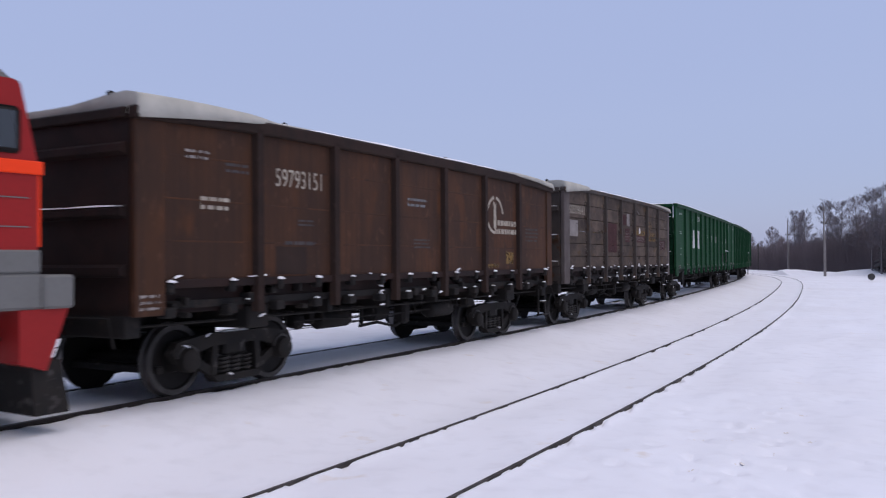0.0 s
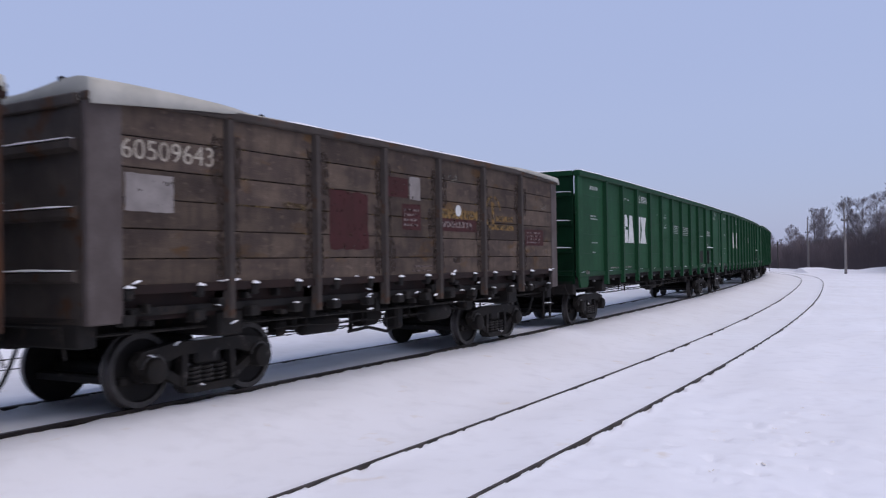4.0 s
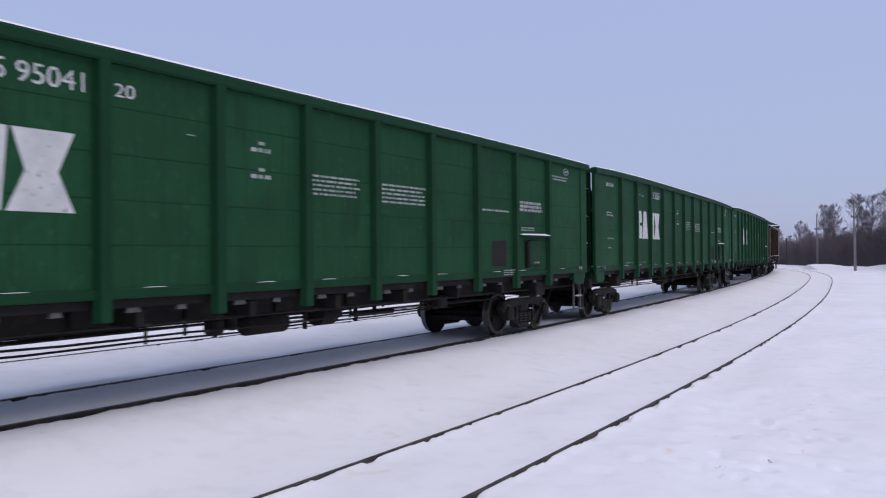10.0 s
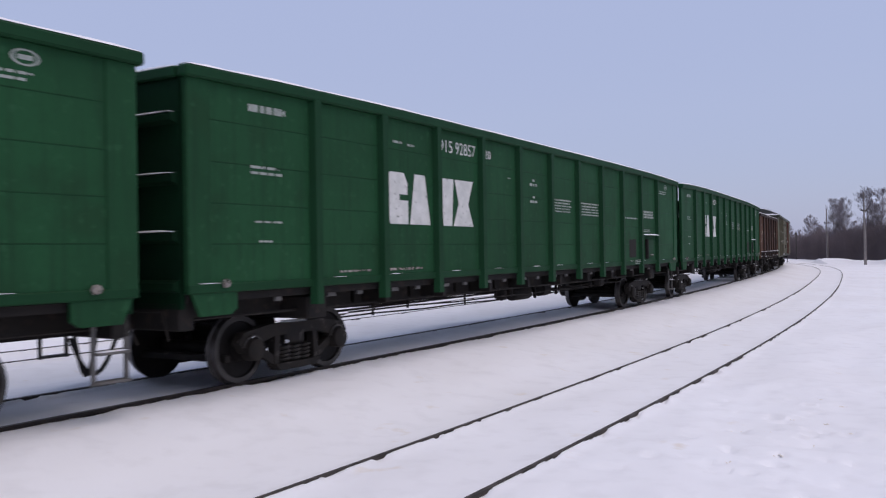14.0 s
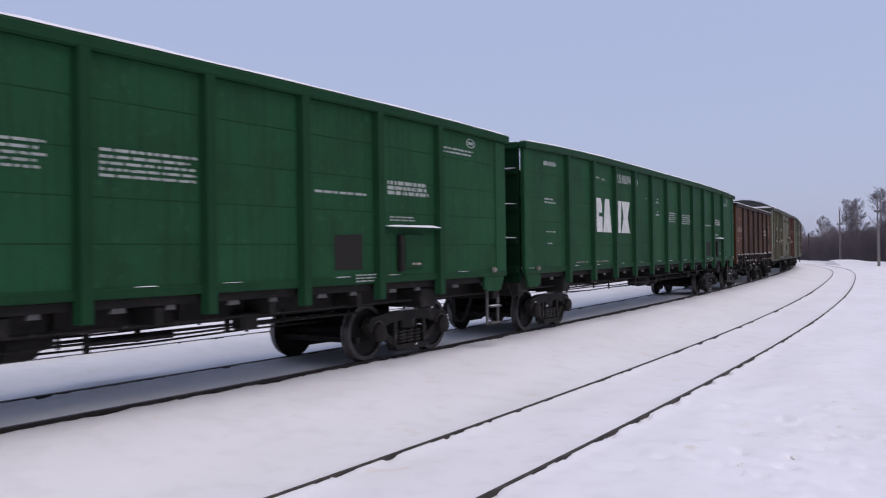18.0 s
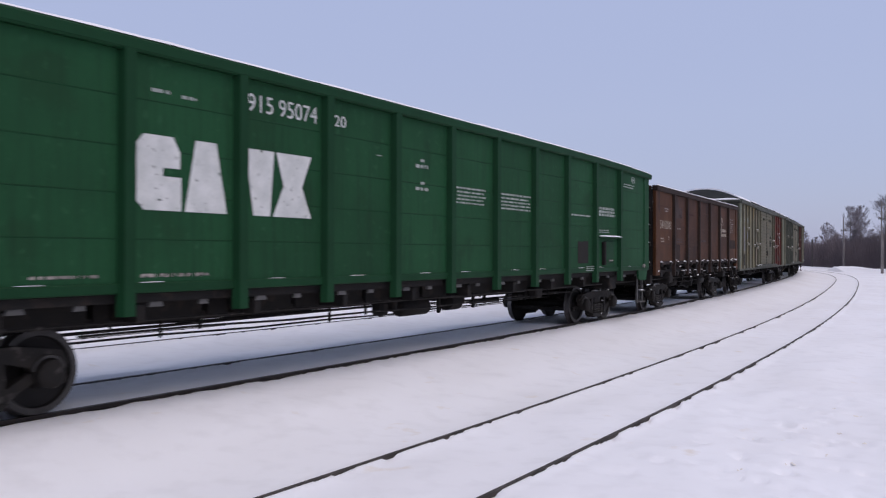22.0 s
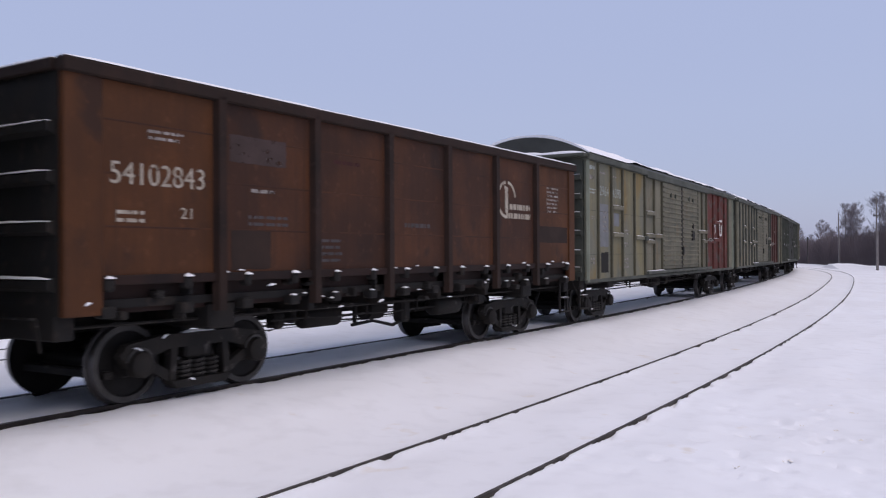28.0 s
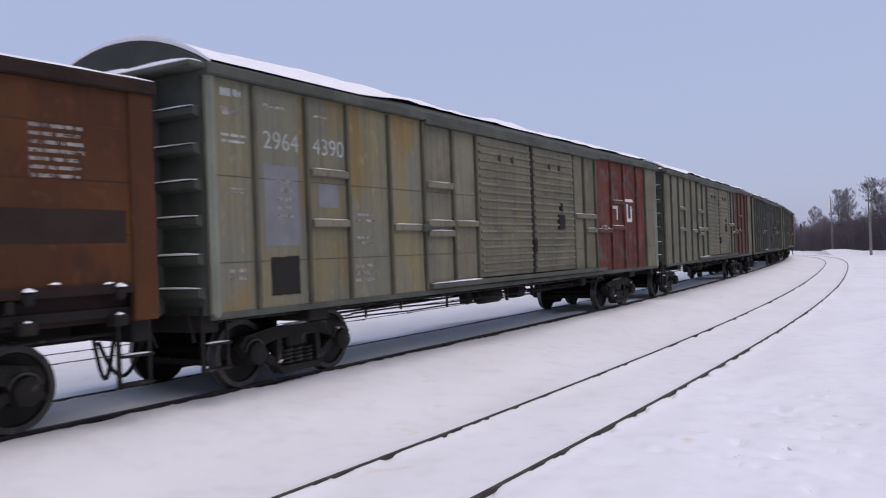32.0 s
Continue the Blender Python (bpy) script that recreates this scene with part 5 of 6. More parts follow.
# ---- covered vans ----
def van(label, skin, panel_mat, detailed=True):
    """A long covered van: ribbed walls, a sliding double door with horizontal ribs, an arched snowy roof."""
    g = empty("covered_wagon", label, "freight wagon", "freight wagons of the train")
    half, face, z0, eave = 9.0, 1.52, 1.10, 4.18
    underframe(half, 6.9, g, 1.4)
    part("floor", cuboid(-half + 0.06, half - 0.06, -1.46, 1.46, 1.12, 1.2), BLACK, g)
    posts = [0.78, 1.80, 2.72, 3.80, 4.80, 5.78, 6.66, 11.40, 12.10, 12.86, 14.0, 15.0, 16.1, 16.9]
    edges = [0.0] + posts + [18.0]
    for sg in (-1, 1):
        for a, b in zip(edges[:-1], edges[1:]):
            y0, y1 = sorted((sg * (face - 0.025), sg * (face + 0.02)))
            x0, x1 = a - half, b - half
            if a == 6.66:
                continue
            red = panel_mat and 12.8 < a < 16.5
            wall = part("side_panel", cuboid(x0, x1, y0, y1, z0, eave - 0.05), panel_mat if red else (BOX_GREY if skin is BOX_OLIVE and a > 4.7 else skin), g, "red painted panel" if red else "")
            if detailed and sg < 0:
                for zz in (1.75, 2.85):
                    part("seam", cuboid(x0 + 0.08, x1 - 0.05, -face - 0.024, -face, zz - 0.005, zz + 0.005), BOX_SEAM, wall)
        for xp in posts:
            y0, y1 = sorted((sg * face, sg * (face + 0.085)))
            part("post", cuboid(xp - half - 0.032, xp - half + 0.028, y0, y1, z0 + 0.04, eave - 0.12, 0.012), (BOX_POST if skin is BOX_OLIVE else BOX_FRAME) if not (panel_mat and 12.9 < xp < 16.5) else panel_mat, g)
        for e in (0.0, 17.85):
            y0, y1 = sorted((sg * (face - 0.06), sg * (face + 0.07)))
            part("corner_post", cuboid(e - half, e - half + 0.15, y0, y1, z0 - 0.05, eave - 0.02, 0.05), CORNER_PALE if skin is BOX_OLIVE else BOX_GREY, g)
        # doors
        for a, b in ((6.66, 9.02), (9.10, 11.36)):
            x0, x1 = a - half, b - half
            y0, y1 = sorted((sg * (face + 0.02), sg * (face + 0.07)))
            door = part("door", cuboid(x0 + 0.02, x1 - 0.02, y0, y1, 1.26, 4.02, 0.012), skin if skin in (BOX_DARK, BOX_TEAL) else BOX_GREY, g, "ribbed sliding door")
            for k in range(17):
                zz = 1.38 + k * 0.155
                y0, y1 = sorted((sg * (face + 0.06), sg * (face + 0.105)))
                part("door_rib", cuboid(x0 + 0.06, x1 - 0.06, y0, y1, zz - 0.022, zz + 0.03, 0.01), skin if skin in (BOX_DARK, BOX_TEAL) else BOX_GREY, door)
            if sg < 0 and a > 9:
                part("dark_window", cuboid(x0 + 1.28, x0 + 1.62, -face - 0.115, -face - 0.07, 2.22, 2.55, 0.01), BLACK, door, "small black hatch")
                part("vent_hole", cuboid(x0 + 1.38, x0 + 1.52, -face - 0.112, -face - 0.07, 2.62, 2.82, 0.01), BLACK, door)
            for fx in (0.38, 0.62):
                xm = x0 + (x1 - x0) * fx
                y0, y1 = sorted((sg * (face + 0.07), sg * (face + 0.12)))
                part("vent_lug", cuboid(xm - 0.02, xm + 0.02, y0, y1, 3.55, 3.72, 0.005), BOX_FRAME, door)
        y0, y1 = sorted((sg * (face + 0.02), sg * (face + 0.13)))
        part("door_lock", cuboid(9.0 - half, 9.16 - half, y0, y1, 1.7, 2.0, 0.03), BLACK, g, "black lock gear")
        part("door_gap", cuboid(9.0 - half, 9.13 - half, sorted((sg * (face + 0.02), sg * (face + 0.08)))[0], sorted((sg * (face + 0.02), sg * (face + 0.08)))[1], 1.3, 4.0), BLACK, g)
        y0, y1 = sorted((sg * (face + 0.02), sg * (face + 0.15)))
        rail = part("door_rail", cuboid(4.85 - half, 13.3 - half, y0, y1, 1.15, 1.24, 0.012), BOX_FRAME, g)
        bm = bmesh.new()
        snow_strip(bm, (4.9 - half, sg * (face + 0.11), 1.24), (6.6 - half, sg * (face + 0.11), 1.24), 0.09, 0.025, 0.2, sg)
        part("rail_snow", bm, SNOW_CAP, rail)
        part("upper_rail", cuboid(4.80 - half, 13.0 - half, y0, y1, 4.02, 4.10, 0.012), BOX_FRAME, g)
        # shutters and ledges
        for a, b, zz in ((1.86, 2.68, 3.0), (1.86, 2.68, 2.27), (4.86, 5.74, 2.98), (4.86, 5.74, 2.30), (3.86, 4.72, 2.22), (4.86, 5.74, 2.12), (5.80, 6.62, 2.30),
                         (11.46, 12.8, 2.55), (12.16, 12.82, 2.2), (14.06, 14.95, 2.28), (14.06, 14.95, 2.98), (12.9, 13.9, 2.2)):
            y0, y1 = sorted((sg * (face + 0.02), sg * (face + 0.10)))
            bar = part("ledge", cuboid(a - half, b - half, y0, y1, zz - 0.06, zz + 0.05, 0.015), panel_mat if panel_mat and a > 12.85 else (skin if skin in (BOX_DARK, BOX_TEAL) else BOX_GREY), g)
            bm = bmesh.new()
            snow_strip(bm, (a - half + 0.03, sg * (face + 0.06), zz + 0.05), (b - half - 0.03, sg * (face + 0.06), zz + 0.05), 0.07, 0.015, 0.15, a)
            part("ledge_snow", bm, SNOW_CAP, bar)
        y0, y1 = sorted((sg * (face + 0.02), sg * (face + 0.16)))
        part("latch", cuboid(4.62 - half, 4.85 - half, y0, y1, 2.14, 2.28, 0.03), BLACK if sg > 0 else BOX_FRAME, g)
        part("latch", cuboid(13.2 - half, 13.45 - half, y0, y1, 2.2, 2.34, 0.03), FADED_WHITE, g)
        y0, y1 = sorted((sg * (face - 0.04), sg * (face + 0.04)))
        part("bottom_rim", cuboid(-half, half, y0, y1, z0 - 0.06, z0 + 0.03, 0.012), BOX_FRAME, g)
        y0, y1 = sorted((sg * (face - 0.08), sg * (face + 0.13)))
        part("eave", cuboid(-half - 0.04, half + 0.04, y0, y1, eave - 0.1, eave + 0.05, 0.02), BOX_FRAME, g)
    # arched roof with snow on it
    def arch(h2, w, z, x0, x1, nx, lumps, seed, reach=1.0):
        bm = bmesh.new()
        rows = []
        ny = 14
        for i in range(nx + 1):
            x = x0 + (x1 - x0) * i / nx
            row = []
            for j in range(ny + 1):
                t = (-1 + 2 * j / ny) * (reach + (0.985 - reach) * min(1.0, max(0.0, (x0 + 4.6 - x) / 1.6)) if reach < 1 else 1.0)
                lump = lumps * (noise.noise(Vector((x * 0.7 + seed, t * 2.0, 1.5))) + 0.5 * noise.noise(Vector((x * 2.1 + seed, t * 5.0, 4.5))) + 0.35) * (1 - abs(t) ** 5)
                row.append(bm.verts.new((x, t * w, z + h2 * (1 - t * t) + max(0, lump))))
            rows.append(row)
        for i in range(nx):
            for j in range(ny):
                bm.faces.new((rows[i][j], rows[i + 1][j], rows[i + 1][j + 1], rows[i][j + 1]))
        for row, rev in ((rows[0], False), (rows[-1], True)):
            c = [bm.verts.new((row[0].co.x, row[0].co.y, row[0].co.z - 0.06)), bm.verts.new((row[-1].co.x, row[-1].co.y, row[-1].co.z - 0.06))]
            f = [c[0]] + row + [c[1]]
            bm.faces.new(f[::-1] if not rev else f)
        return bm
    roof = part("roof", arch(0.50, 1.62, eave + 0.05, -half + 0.02, half - 0.02, 24, 0, 0), ROOF_GREY, g, "arched grey sheet roof", 40)
    part("roof_snow", arch(0.515, 1.63, eave + 0.075, -half + 0.04, half - 0.30, 90, 0.075, len(label), 0.84), SNOW_CAP, roof, "settled snow on the roof", 60)
    for x, sg in ((-half, -1), (half, 1)):
        end_wall(x, sg, 1.46, 1.1, eave + 0.02, (3.72, 3.25, 2.8, 2.35, 1.87, 1.45), BOX_FRAME, g)
        bm = bmesh.new()
        pts = [(-1.58, eave + 0.03)] + [(1.58 * t, eave + 0.05 + 0.48 * (1 - t * t)) for t in np.linspace(-1, 1, 15)] + [(1.58, eave + 0.03)]
        a = [bm.verts.new((x - sg * 0.02, y, z)) for y, z in pts]
        b = [bm.verts.new((x + sg * 0.04, y, z)) for y, z in pts]
        bm.faces.new(a), bm.faces.new(b[::-1])
        for i in range(len(a)):
            bm.faces.new((a[i], b[i], b[(i + 1) % len(a)], a[(i + 1) % len(a)]))
        bmesh.ops.recalc_face_normals(bm, faces=bm.faces[:])
        part("gable", bm, ROOF_GREY, g)
        for yy in (-0.68, 0.68):
            part("ladder_rail", cuboid(min(x, x + sg * 0.16), max(x, x + sg * 0.16), yy - 0.06, yy + 0.06, 1.1, eave - 0.1, 0.01), BOX_FRAME, g)
        part("end_platform", cuboid(min(x, x + sg * 0.3), max(x, x + sg * 0.3), -1.6, 1.6, eave - 0.04, eave + 0.04, 0.02), BOX_FRAME, g)
        bm = bmesh.new()
        snow_strip(bm, (x + sg * 0.15, -1.55, eave + 0.04), (x + sg * 0.15, 1.55, eave + 0.04), 0.28, 0.10, 0.25, x)
        part("end_snow", bm, SNOW_CAP, g, "snow on the end platform")
    steps(-half + 0.2, -1.36, g)
    steps(half - 0.2, 1.36, g)
    return g


def dress_van(g):
    v = lambda a: a - 9.0
    y = -1.543
    lettering("number", "2964", v(0.97), v(1.66), 3.26, 3.50, y, SMALL_WHITE, g)
    lettering("number", "4390", v(1.96), v(2.66), 3.26, 3.50, y, SMALL_WHITE, g)
    bars("stencil", v(0.24), v(0.6), 3.84, 3.98, y, 1, SMALL_WHITE, g, 1, "", 1.0)
    bars("stencil", v(0.24), v(0.62), 3.60, 3.74, y, 1, FADED_WHITE, g, 2, "", 1.0)
    bars("stencil", v(0.24), v(0.68), 3.26, 3.42, y, 2, SMALL_WHITE, g, 3)
    bars("stencil", v(0.3), v(0.62), 2.62, 2.72, y, 2, FADED_WHITE, g, 4)
    bars("stencil", v(1.0), v(1.5), 3.8, 3.9, y, 1, FADED_WHITE, g, 5)
    bars("stencil", v(2.0), v(2.4), 3.78, 3.86, y, 1, FADED_WHITE, g, 6)
    patch("paint_patch", v(0.95), v(1.62), 1.95, 3.05, y, PATCH_BLUE, g, "bluish grey repaint patch", 1)
    patch("paint_patch", v(2.05), v(2.5), 2.5, 2.85, y, PATCH_BLUE, g, "bluish grey repaint patch", 2)
    patch("paint_patch", v(1.04), v(1.6), 1.28, 1.80, y - 0.002, PATCH_DARK, g, "black painted square", 3)
    bars("stencil", v(1.2), v(1.5), 2.3, 2.9, y - 0.003, 5, FADED_WHITE, g, 7)
    bars("stencil", v(2.85), v(3.45), 2.28, 2.46, y, 2, FADED_WHITE, g, 8)
    bars("stencil", v(2.9), v(3.35), 1.94, 2.1, y, 2, FADED_WHITE, g, 9)
    bars("stencil", v(2.85), v(3.4), 1.35, 1.68, y, 3, FADED_WHITE, g, 10)
    bars("stencil", v(0.3), v(0.6), 1.5, 1.7, y, 2, FADED_WHITE, g, 9)
    # emblem of plain shapes on the red panels
    polys = [[(v(14.1), 2.42), (v(14.18), 2.42), (v(14.18), 2.88), (v(14.1), 2.88)], [(v(14.18), 2.80), (v(14.55), 2.80), (v(14.62), 2.88), (v(14.18), 2.88)],
             [(v(14.48), 2.5), (v(14.56), 2.5), (v(14.56), 2.80), (v(14.48), 2.80)]]
    flat("emblem", polys, y, WHITE_PAINT, g, "white emblem of plain shapes")
    polys = [[(v(15.3), 2.45), (v(15.42), 2.45), (v(15.42), 2.95), (v(15.3), 2.95)], [(v(15.42), 2.45), (v(15.75), 2.45), (v(15.75), 2.55), (v(15.42), 2.55)],
             [(v(15.63), 2.55), (v(15.75), 2.55), (v(15.75), 2.9), (v(15.63), 2.9)], [(v(15.2), 3.02), (v(15.85), 3.02), (v(15.85), 3.1), (v(15.2), 3.1)]]
    flat("emblem", polys, y, WHITE_PAINT, g, "white emblem of plain shapes")


van_one = van("olive-grey covered van with faded paint and a red end panel", BOX_OLIVE, BOX_RED)
dress_van(van_one)
van_two = van("grey-green covered van with a dull red end panel", BOX_GREY, BOX_MAROON)
van_three = van("dark green-grey covered van with a snowy roof", BOX_DARK, None, False)
van_four = van("dark covered van with a brownish end panel", BOX_DARK, BOX_MAROON, False)
van_five = van("teal covered van with a snowy roof", BOX_TEAL, None, False)
vans = [van_one, van_two, van_three, van_four, van_five] + [copy_thing(van_five, pose(0, 0, 0)) for _ in range(2)]


# ---- the locomotive's rear end ----
def locomotive():
    g = empty("diesel_locomotive", "red diesel locomotive with orange stripe and grey belt", "locomotive", "freight wagons of the train")
    half = 8.3
    underframe(half, 5.6, g)
    part("frame", cuboid(-half, half, -1.52, 1.52, 1.30, 1.68, 0.03), LOCO_GREY, g, "grey painted frame")
    part("buffer_beam", cuboid(half - 0.02, half + 0.34, -1.56, 1.56, 1.30, 1.66, 0.03), LOCO_GREY, g, "grey end beam")
    bm = bmesh.new()
    prism(bm, [(-half + 0.1, 1.92), (half - 0.05, 1.92), (half - 0.05, 2.82), (half - 0.24, 3.62), (half - 0.30, 3.66), (-half + 0.1, 3.66)], -1.5, 1.5)
    part("body", bm, LOCO_RED, g, "red body shell")
    part("belt", cuboid(-half + 0.08, half - 0.02, -1.52, 1.52, 1.68, 1.92, 0.02), LOCO_GREY, g, "light grey belt")
    part("stripe", cuboid(-half + 0.06, half, -1.53, 1.53, 2.70, 2.84, 0.01), LOCO_ORANGE, g, "bright orange stripe")
    for yy in (-1.48, 1.42):
        part("corner_stripe", cuboid(half - 0.05, half, yy, yy + 0.07, 1.95, 2.70, 0.01), LOCO_ORANGE, g)
    bm = bmesh.new()
    rows = []
    for x in (-half + 0.1, half - 0.24, half - 0.46):
        rows.append([bm.verts.new((x, t * 1.5, 3.64 + 0.85 * (1 - abs(t) ** 2.2) * (0.35 if x > half - 0.3 else 1))) for t in np.linspace(-1, 1, 17)])
    order = [rows[0], rows[2], rows[1]]
    for a, b in zip(order[:-1], order[1:]):
        for j in range(16):
            bm.faces.new((a[j], b[j], b[j + 1], a[j + 1]))
    bm.faces.new(order[0]), bm.faces.new(order[-1][::-1])
    bmesh.ops.recalc_face_normals(bm, faces=bm.faces[:])
    part("roof", bm, LOCO_ROOF, g, "grey-brown roof", 50)
    for yy in (-1.3, -0.05):
        for name, parent, mat, grow in (("window", g, BLACK, 0.06), ("pane", None, GLASS, 0.0)):
            bm = bmesh.new()
            x0, x1 = (half - 0.12, half - 0.20)
            prism(bm, [(x0 - 0.03, 2.99 - grow), (x0 + 0.012 - grow * 0.1, 2.99 - grow), (x1 + 0.012 - grow * 0.1, 3.35 + grow), (x1 - 0.03, 3.35 + grow)], yy + 0.16 - grow, yy + 1.14 + grow)
            win = part(name, bm, mat, g if parent else win, "cab end window" if parent else "")
    win = part("window", cuboid(half - 1.2, half - 0.25, -1.53, -1.48, 2.9, 3.38, 0.04), BLACK, g, "cab side window")
    part("pane", cuboid(half - 1.14, half - 0.31, -1.537, -1.49, 2.95, 3.33), GLASS, win)
    for k in range(3):
        part("grille", cuboid(-6 + k * 3.2, -3.6 + k * 3.2, -1.53, -1.48, 2.1, 2.6, 0.02), LOCO_GREY, g)
    for z in (2.15, 2.45):
        part("weld_seam", cuboid(half - 2.2, half - 0.15, -1.508, -1.49, z, z + 0.012), LOCO_GREY, g)
    for yy in (-1.5, 1.1):
        bm = bmesh.new()
        prism(bm, [(half + 0.30, 1.3), (half - 0.25, 1.3), (half - 0.25, 0.75), (half + 0.05, 0.65)], yy, yy + 0.4)
        part("corner_apron", bm, LOCO_RED, g, "red apron below the beam")
    bm = bmesh.new()
    prism(bm, [(half - 0.1, 0.75), (half + 0.25, 0.75), (half + 0.35, 0.18), (half - 0.05, 0.18)], -1.45, 1.45)
    part("snow_plough", bm, BOGIE, g, "black rail guard")
    return g


engine = locomotive()

# ---- bodies drawn out to fit the camera's view ----
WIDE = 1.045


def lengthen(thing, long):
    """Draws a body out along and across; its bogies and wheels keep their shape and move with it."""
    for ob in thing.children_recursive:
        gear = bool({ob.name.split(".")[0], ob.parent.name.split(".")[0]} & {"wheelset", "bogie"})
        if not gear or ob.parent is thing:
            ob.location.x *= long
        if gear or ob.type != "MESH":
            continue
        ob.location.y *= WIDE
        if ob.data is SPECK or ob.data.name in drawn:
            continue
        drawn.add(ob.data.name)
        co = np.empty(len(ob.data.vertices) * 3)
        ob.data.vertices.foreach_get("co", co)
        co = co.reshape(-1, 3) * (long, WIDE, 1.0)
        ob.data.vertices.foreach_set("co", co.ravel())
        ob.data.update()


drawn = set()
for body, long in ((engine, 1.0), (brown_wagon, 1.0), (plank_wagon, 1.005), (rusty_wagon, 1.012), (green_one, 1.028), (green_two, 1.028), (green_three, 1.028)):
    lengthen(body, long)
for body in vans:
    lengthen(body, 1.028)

# ---- distance: bare woods, poles ----
def bare_tree(height, seed, spread=0.35):
    """Trunk and limbs, and a crown of fine twigs, as two meshes."""
    rnd = random.Random(seed)
    wood, twig = bmesh.new(), bmesh.new()

    def limb(p, d, length, r, depth):
        pts, rad = [p], [r]
        q, v = p.copy(), d.copy()
        for i in range(3):
            v = (v + Vector((rnd.gauss(0, 0.12), rnd.gauss(0, 0.12), rnd.uniform(0.0, 0.10)))).normalized()
            q = q + v * length / 3
            pts.append(q.copy())
            rad.append(max(0.006, r * (1 - 0.25 * (i + 1))))
        if depth > 2:
            pts, rad = pts[::3], rad[::3]
        tube(wood if depth < 2 else twig, pts, rad, 3, False)
        if depth < 3:
            for i in range(rnd.randint(9, 12) if depth == 1 else rnd.randint(7, 9)):
                k = rnd.choice((1, 2, 2, 3, 3))
                a = rnd.uniform(0, 2 * math.pi)
                side = Vector((math.cos(a), math.sin(a), rnd.uniform(0.1, 0.9)))
                nd = (v * 0.8 + side * 0.75).normalized()
                limb(pts[k], nd, length * rnd.uniform(0.45, 0.7), max(rad[k] * 0.5, 0.008), depth + 1)

    base = Vector((0, 0, 0))
    bend = Vector((rnd.gauss(0, 0.03), rnd.gauss(0, 0.03), 1)).normalized()
    trunk = [base - Vector((0, 0, 0.6))] + [base + bend * height * t + Vector((rnd.gauss(0, 0.1), rnd.gauss(0, 0.1), 0)) for t in (0.25, 0.5, 0.75, 0.96)]
    tube(wood, trunk, [0.012 * height, 0.009 * height, 0.007 * height, 0.004 * height, 0.01], 6, False)
    for i in range(int(height * 3.6)):
        t = rnd.uniform(0.28, 0.97)
        k = min(3, int(t * 4))
        p = trunk[k].lerp(trunk[k + 1], t * 4 - k)
        a = rnd.uniform(0, 2 * math.pi)
        d = Vector((math.cos(a) * 0.8, math.sin(a) * 0.8, rnd.uniform(0.4, 1.0))).normalized()
        # rounded crown: the longest limbs a little above its middle
        reach = math.sin(math.pi * min(1.0, max(0.12, (t - 0.15) / 0.95))) ** 0.8
        limb(p, d, height * spread * 0.42 * reach * rnd.uniform(0.55, 1.0), 0.005 * height * (1.15 - t), 1)
    return wood, twig


def spruce(height, seed):
    rnd = random.Random(seed)
    wood, twig = bmesh.new(), bmesh.new()
    tube(wood, [(0, 0, -0.5), (0, 0, height)], [0.02 * height, 0.01], 6, False)
    z = height * 0.1
    while z < height * 0.98:
        r = (1 - z / height) * height * 0.2 + 0.15
        for k in range(9):
            a = rnd.uniform(0, 2 * math.pi)
            c, s = math.cos(a), math.sin(a)
            l2 = r * rnd.uniform(0.7, 1.1)
            w = 0.16 * l2 + 0.08
            p = [(0, 0, z), (c * l2 * 0.6 - s * w, s * l2 * 0.6 + c * w, z - 0.12 * l2), (c * l2, s * l2, z - 0.28 * l2),
                 (c * l2 * 0.6 + s * w, s * l2 * 0.6 - c * w, z - 0.12 * l2), (c * l2 * 0.6, s * l2 * 0.6, z + 0.10)]
            v = [twig.verts.new(q) for q in p]
            for f in ((0, 1, 4), (1, 2, 4), (2, 3, 4), (3, 0, 4)):
                twig.faces.new([v[i] for i in f])
        z += 0.055 * height
    return wood, twig


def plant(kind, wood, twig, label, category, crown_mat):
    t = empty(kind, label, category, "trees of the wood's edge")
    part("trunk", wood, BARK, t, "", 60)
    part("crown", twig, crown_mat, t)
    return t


TREE_KINDS = [plant("bare_tree", *bare_tree(h2, i), "leafless grey-brown tree at the edge of the wood", "tree", HAZED_TWIG)
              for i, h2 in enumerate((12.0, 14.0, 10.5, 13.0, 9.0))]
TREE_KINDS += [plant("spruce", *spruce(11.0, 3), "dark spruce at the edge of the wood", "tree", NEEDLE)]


def bearing(az, dist):
    return math.sin(radians(az)) * dist, math.cos(radians(az)) * dist


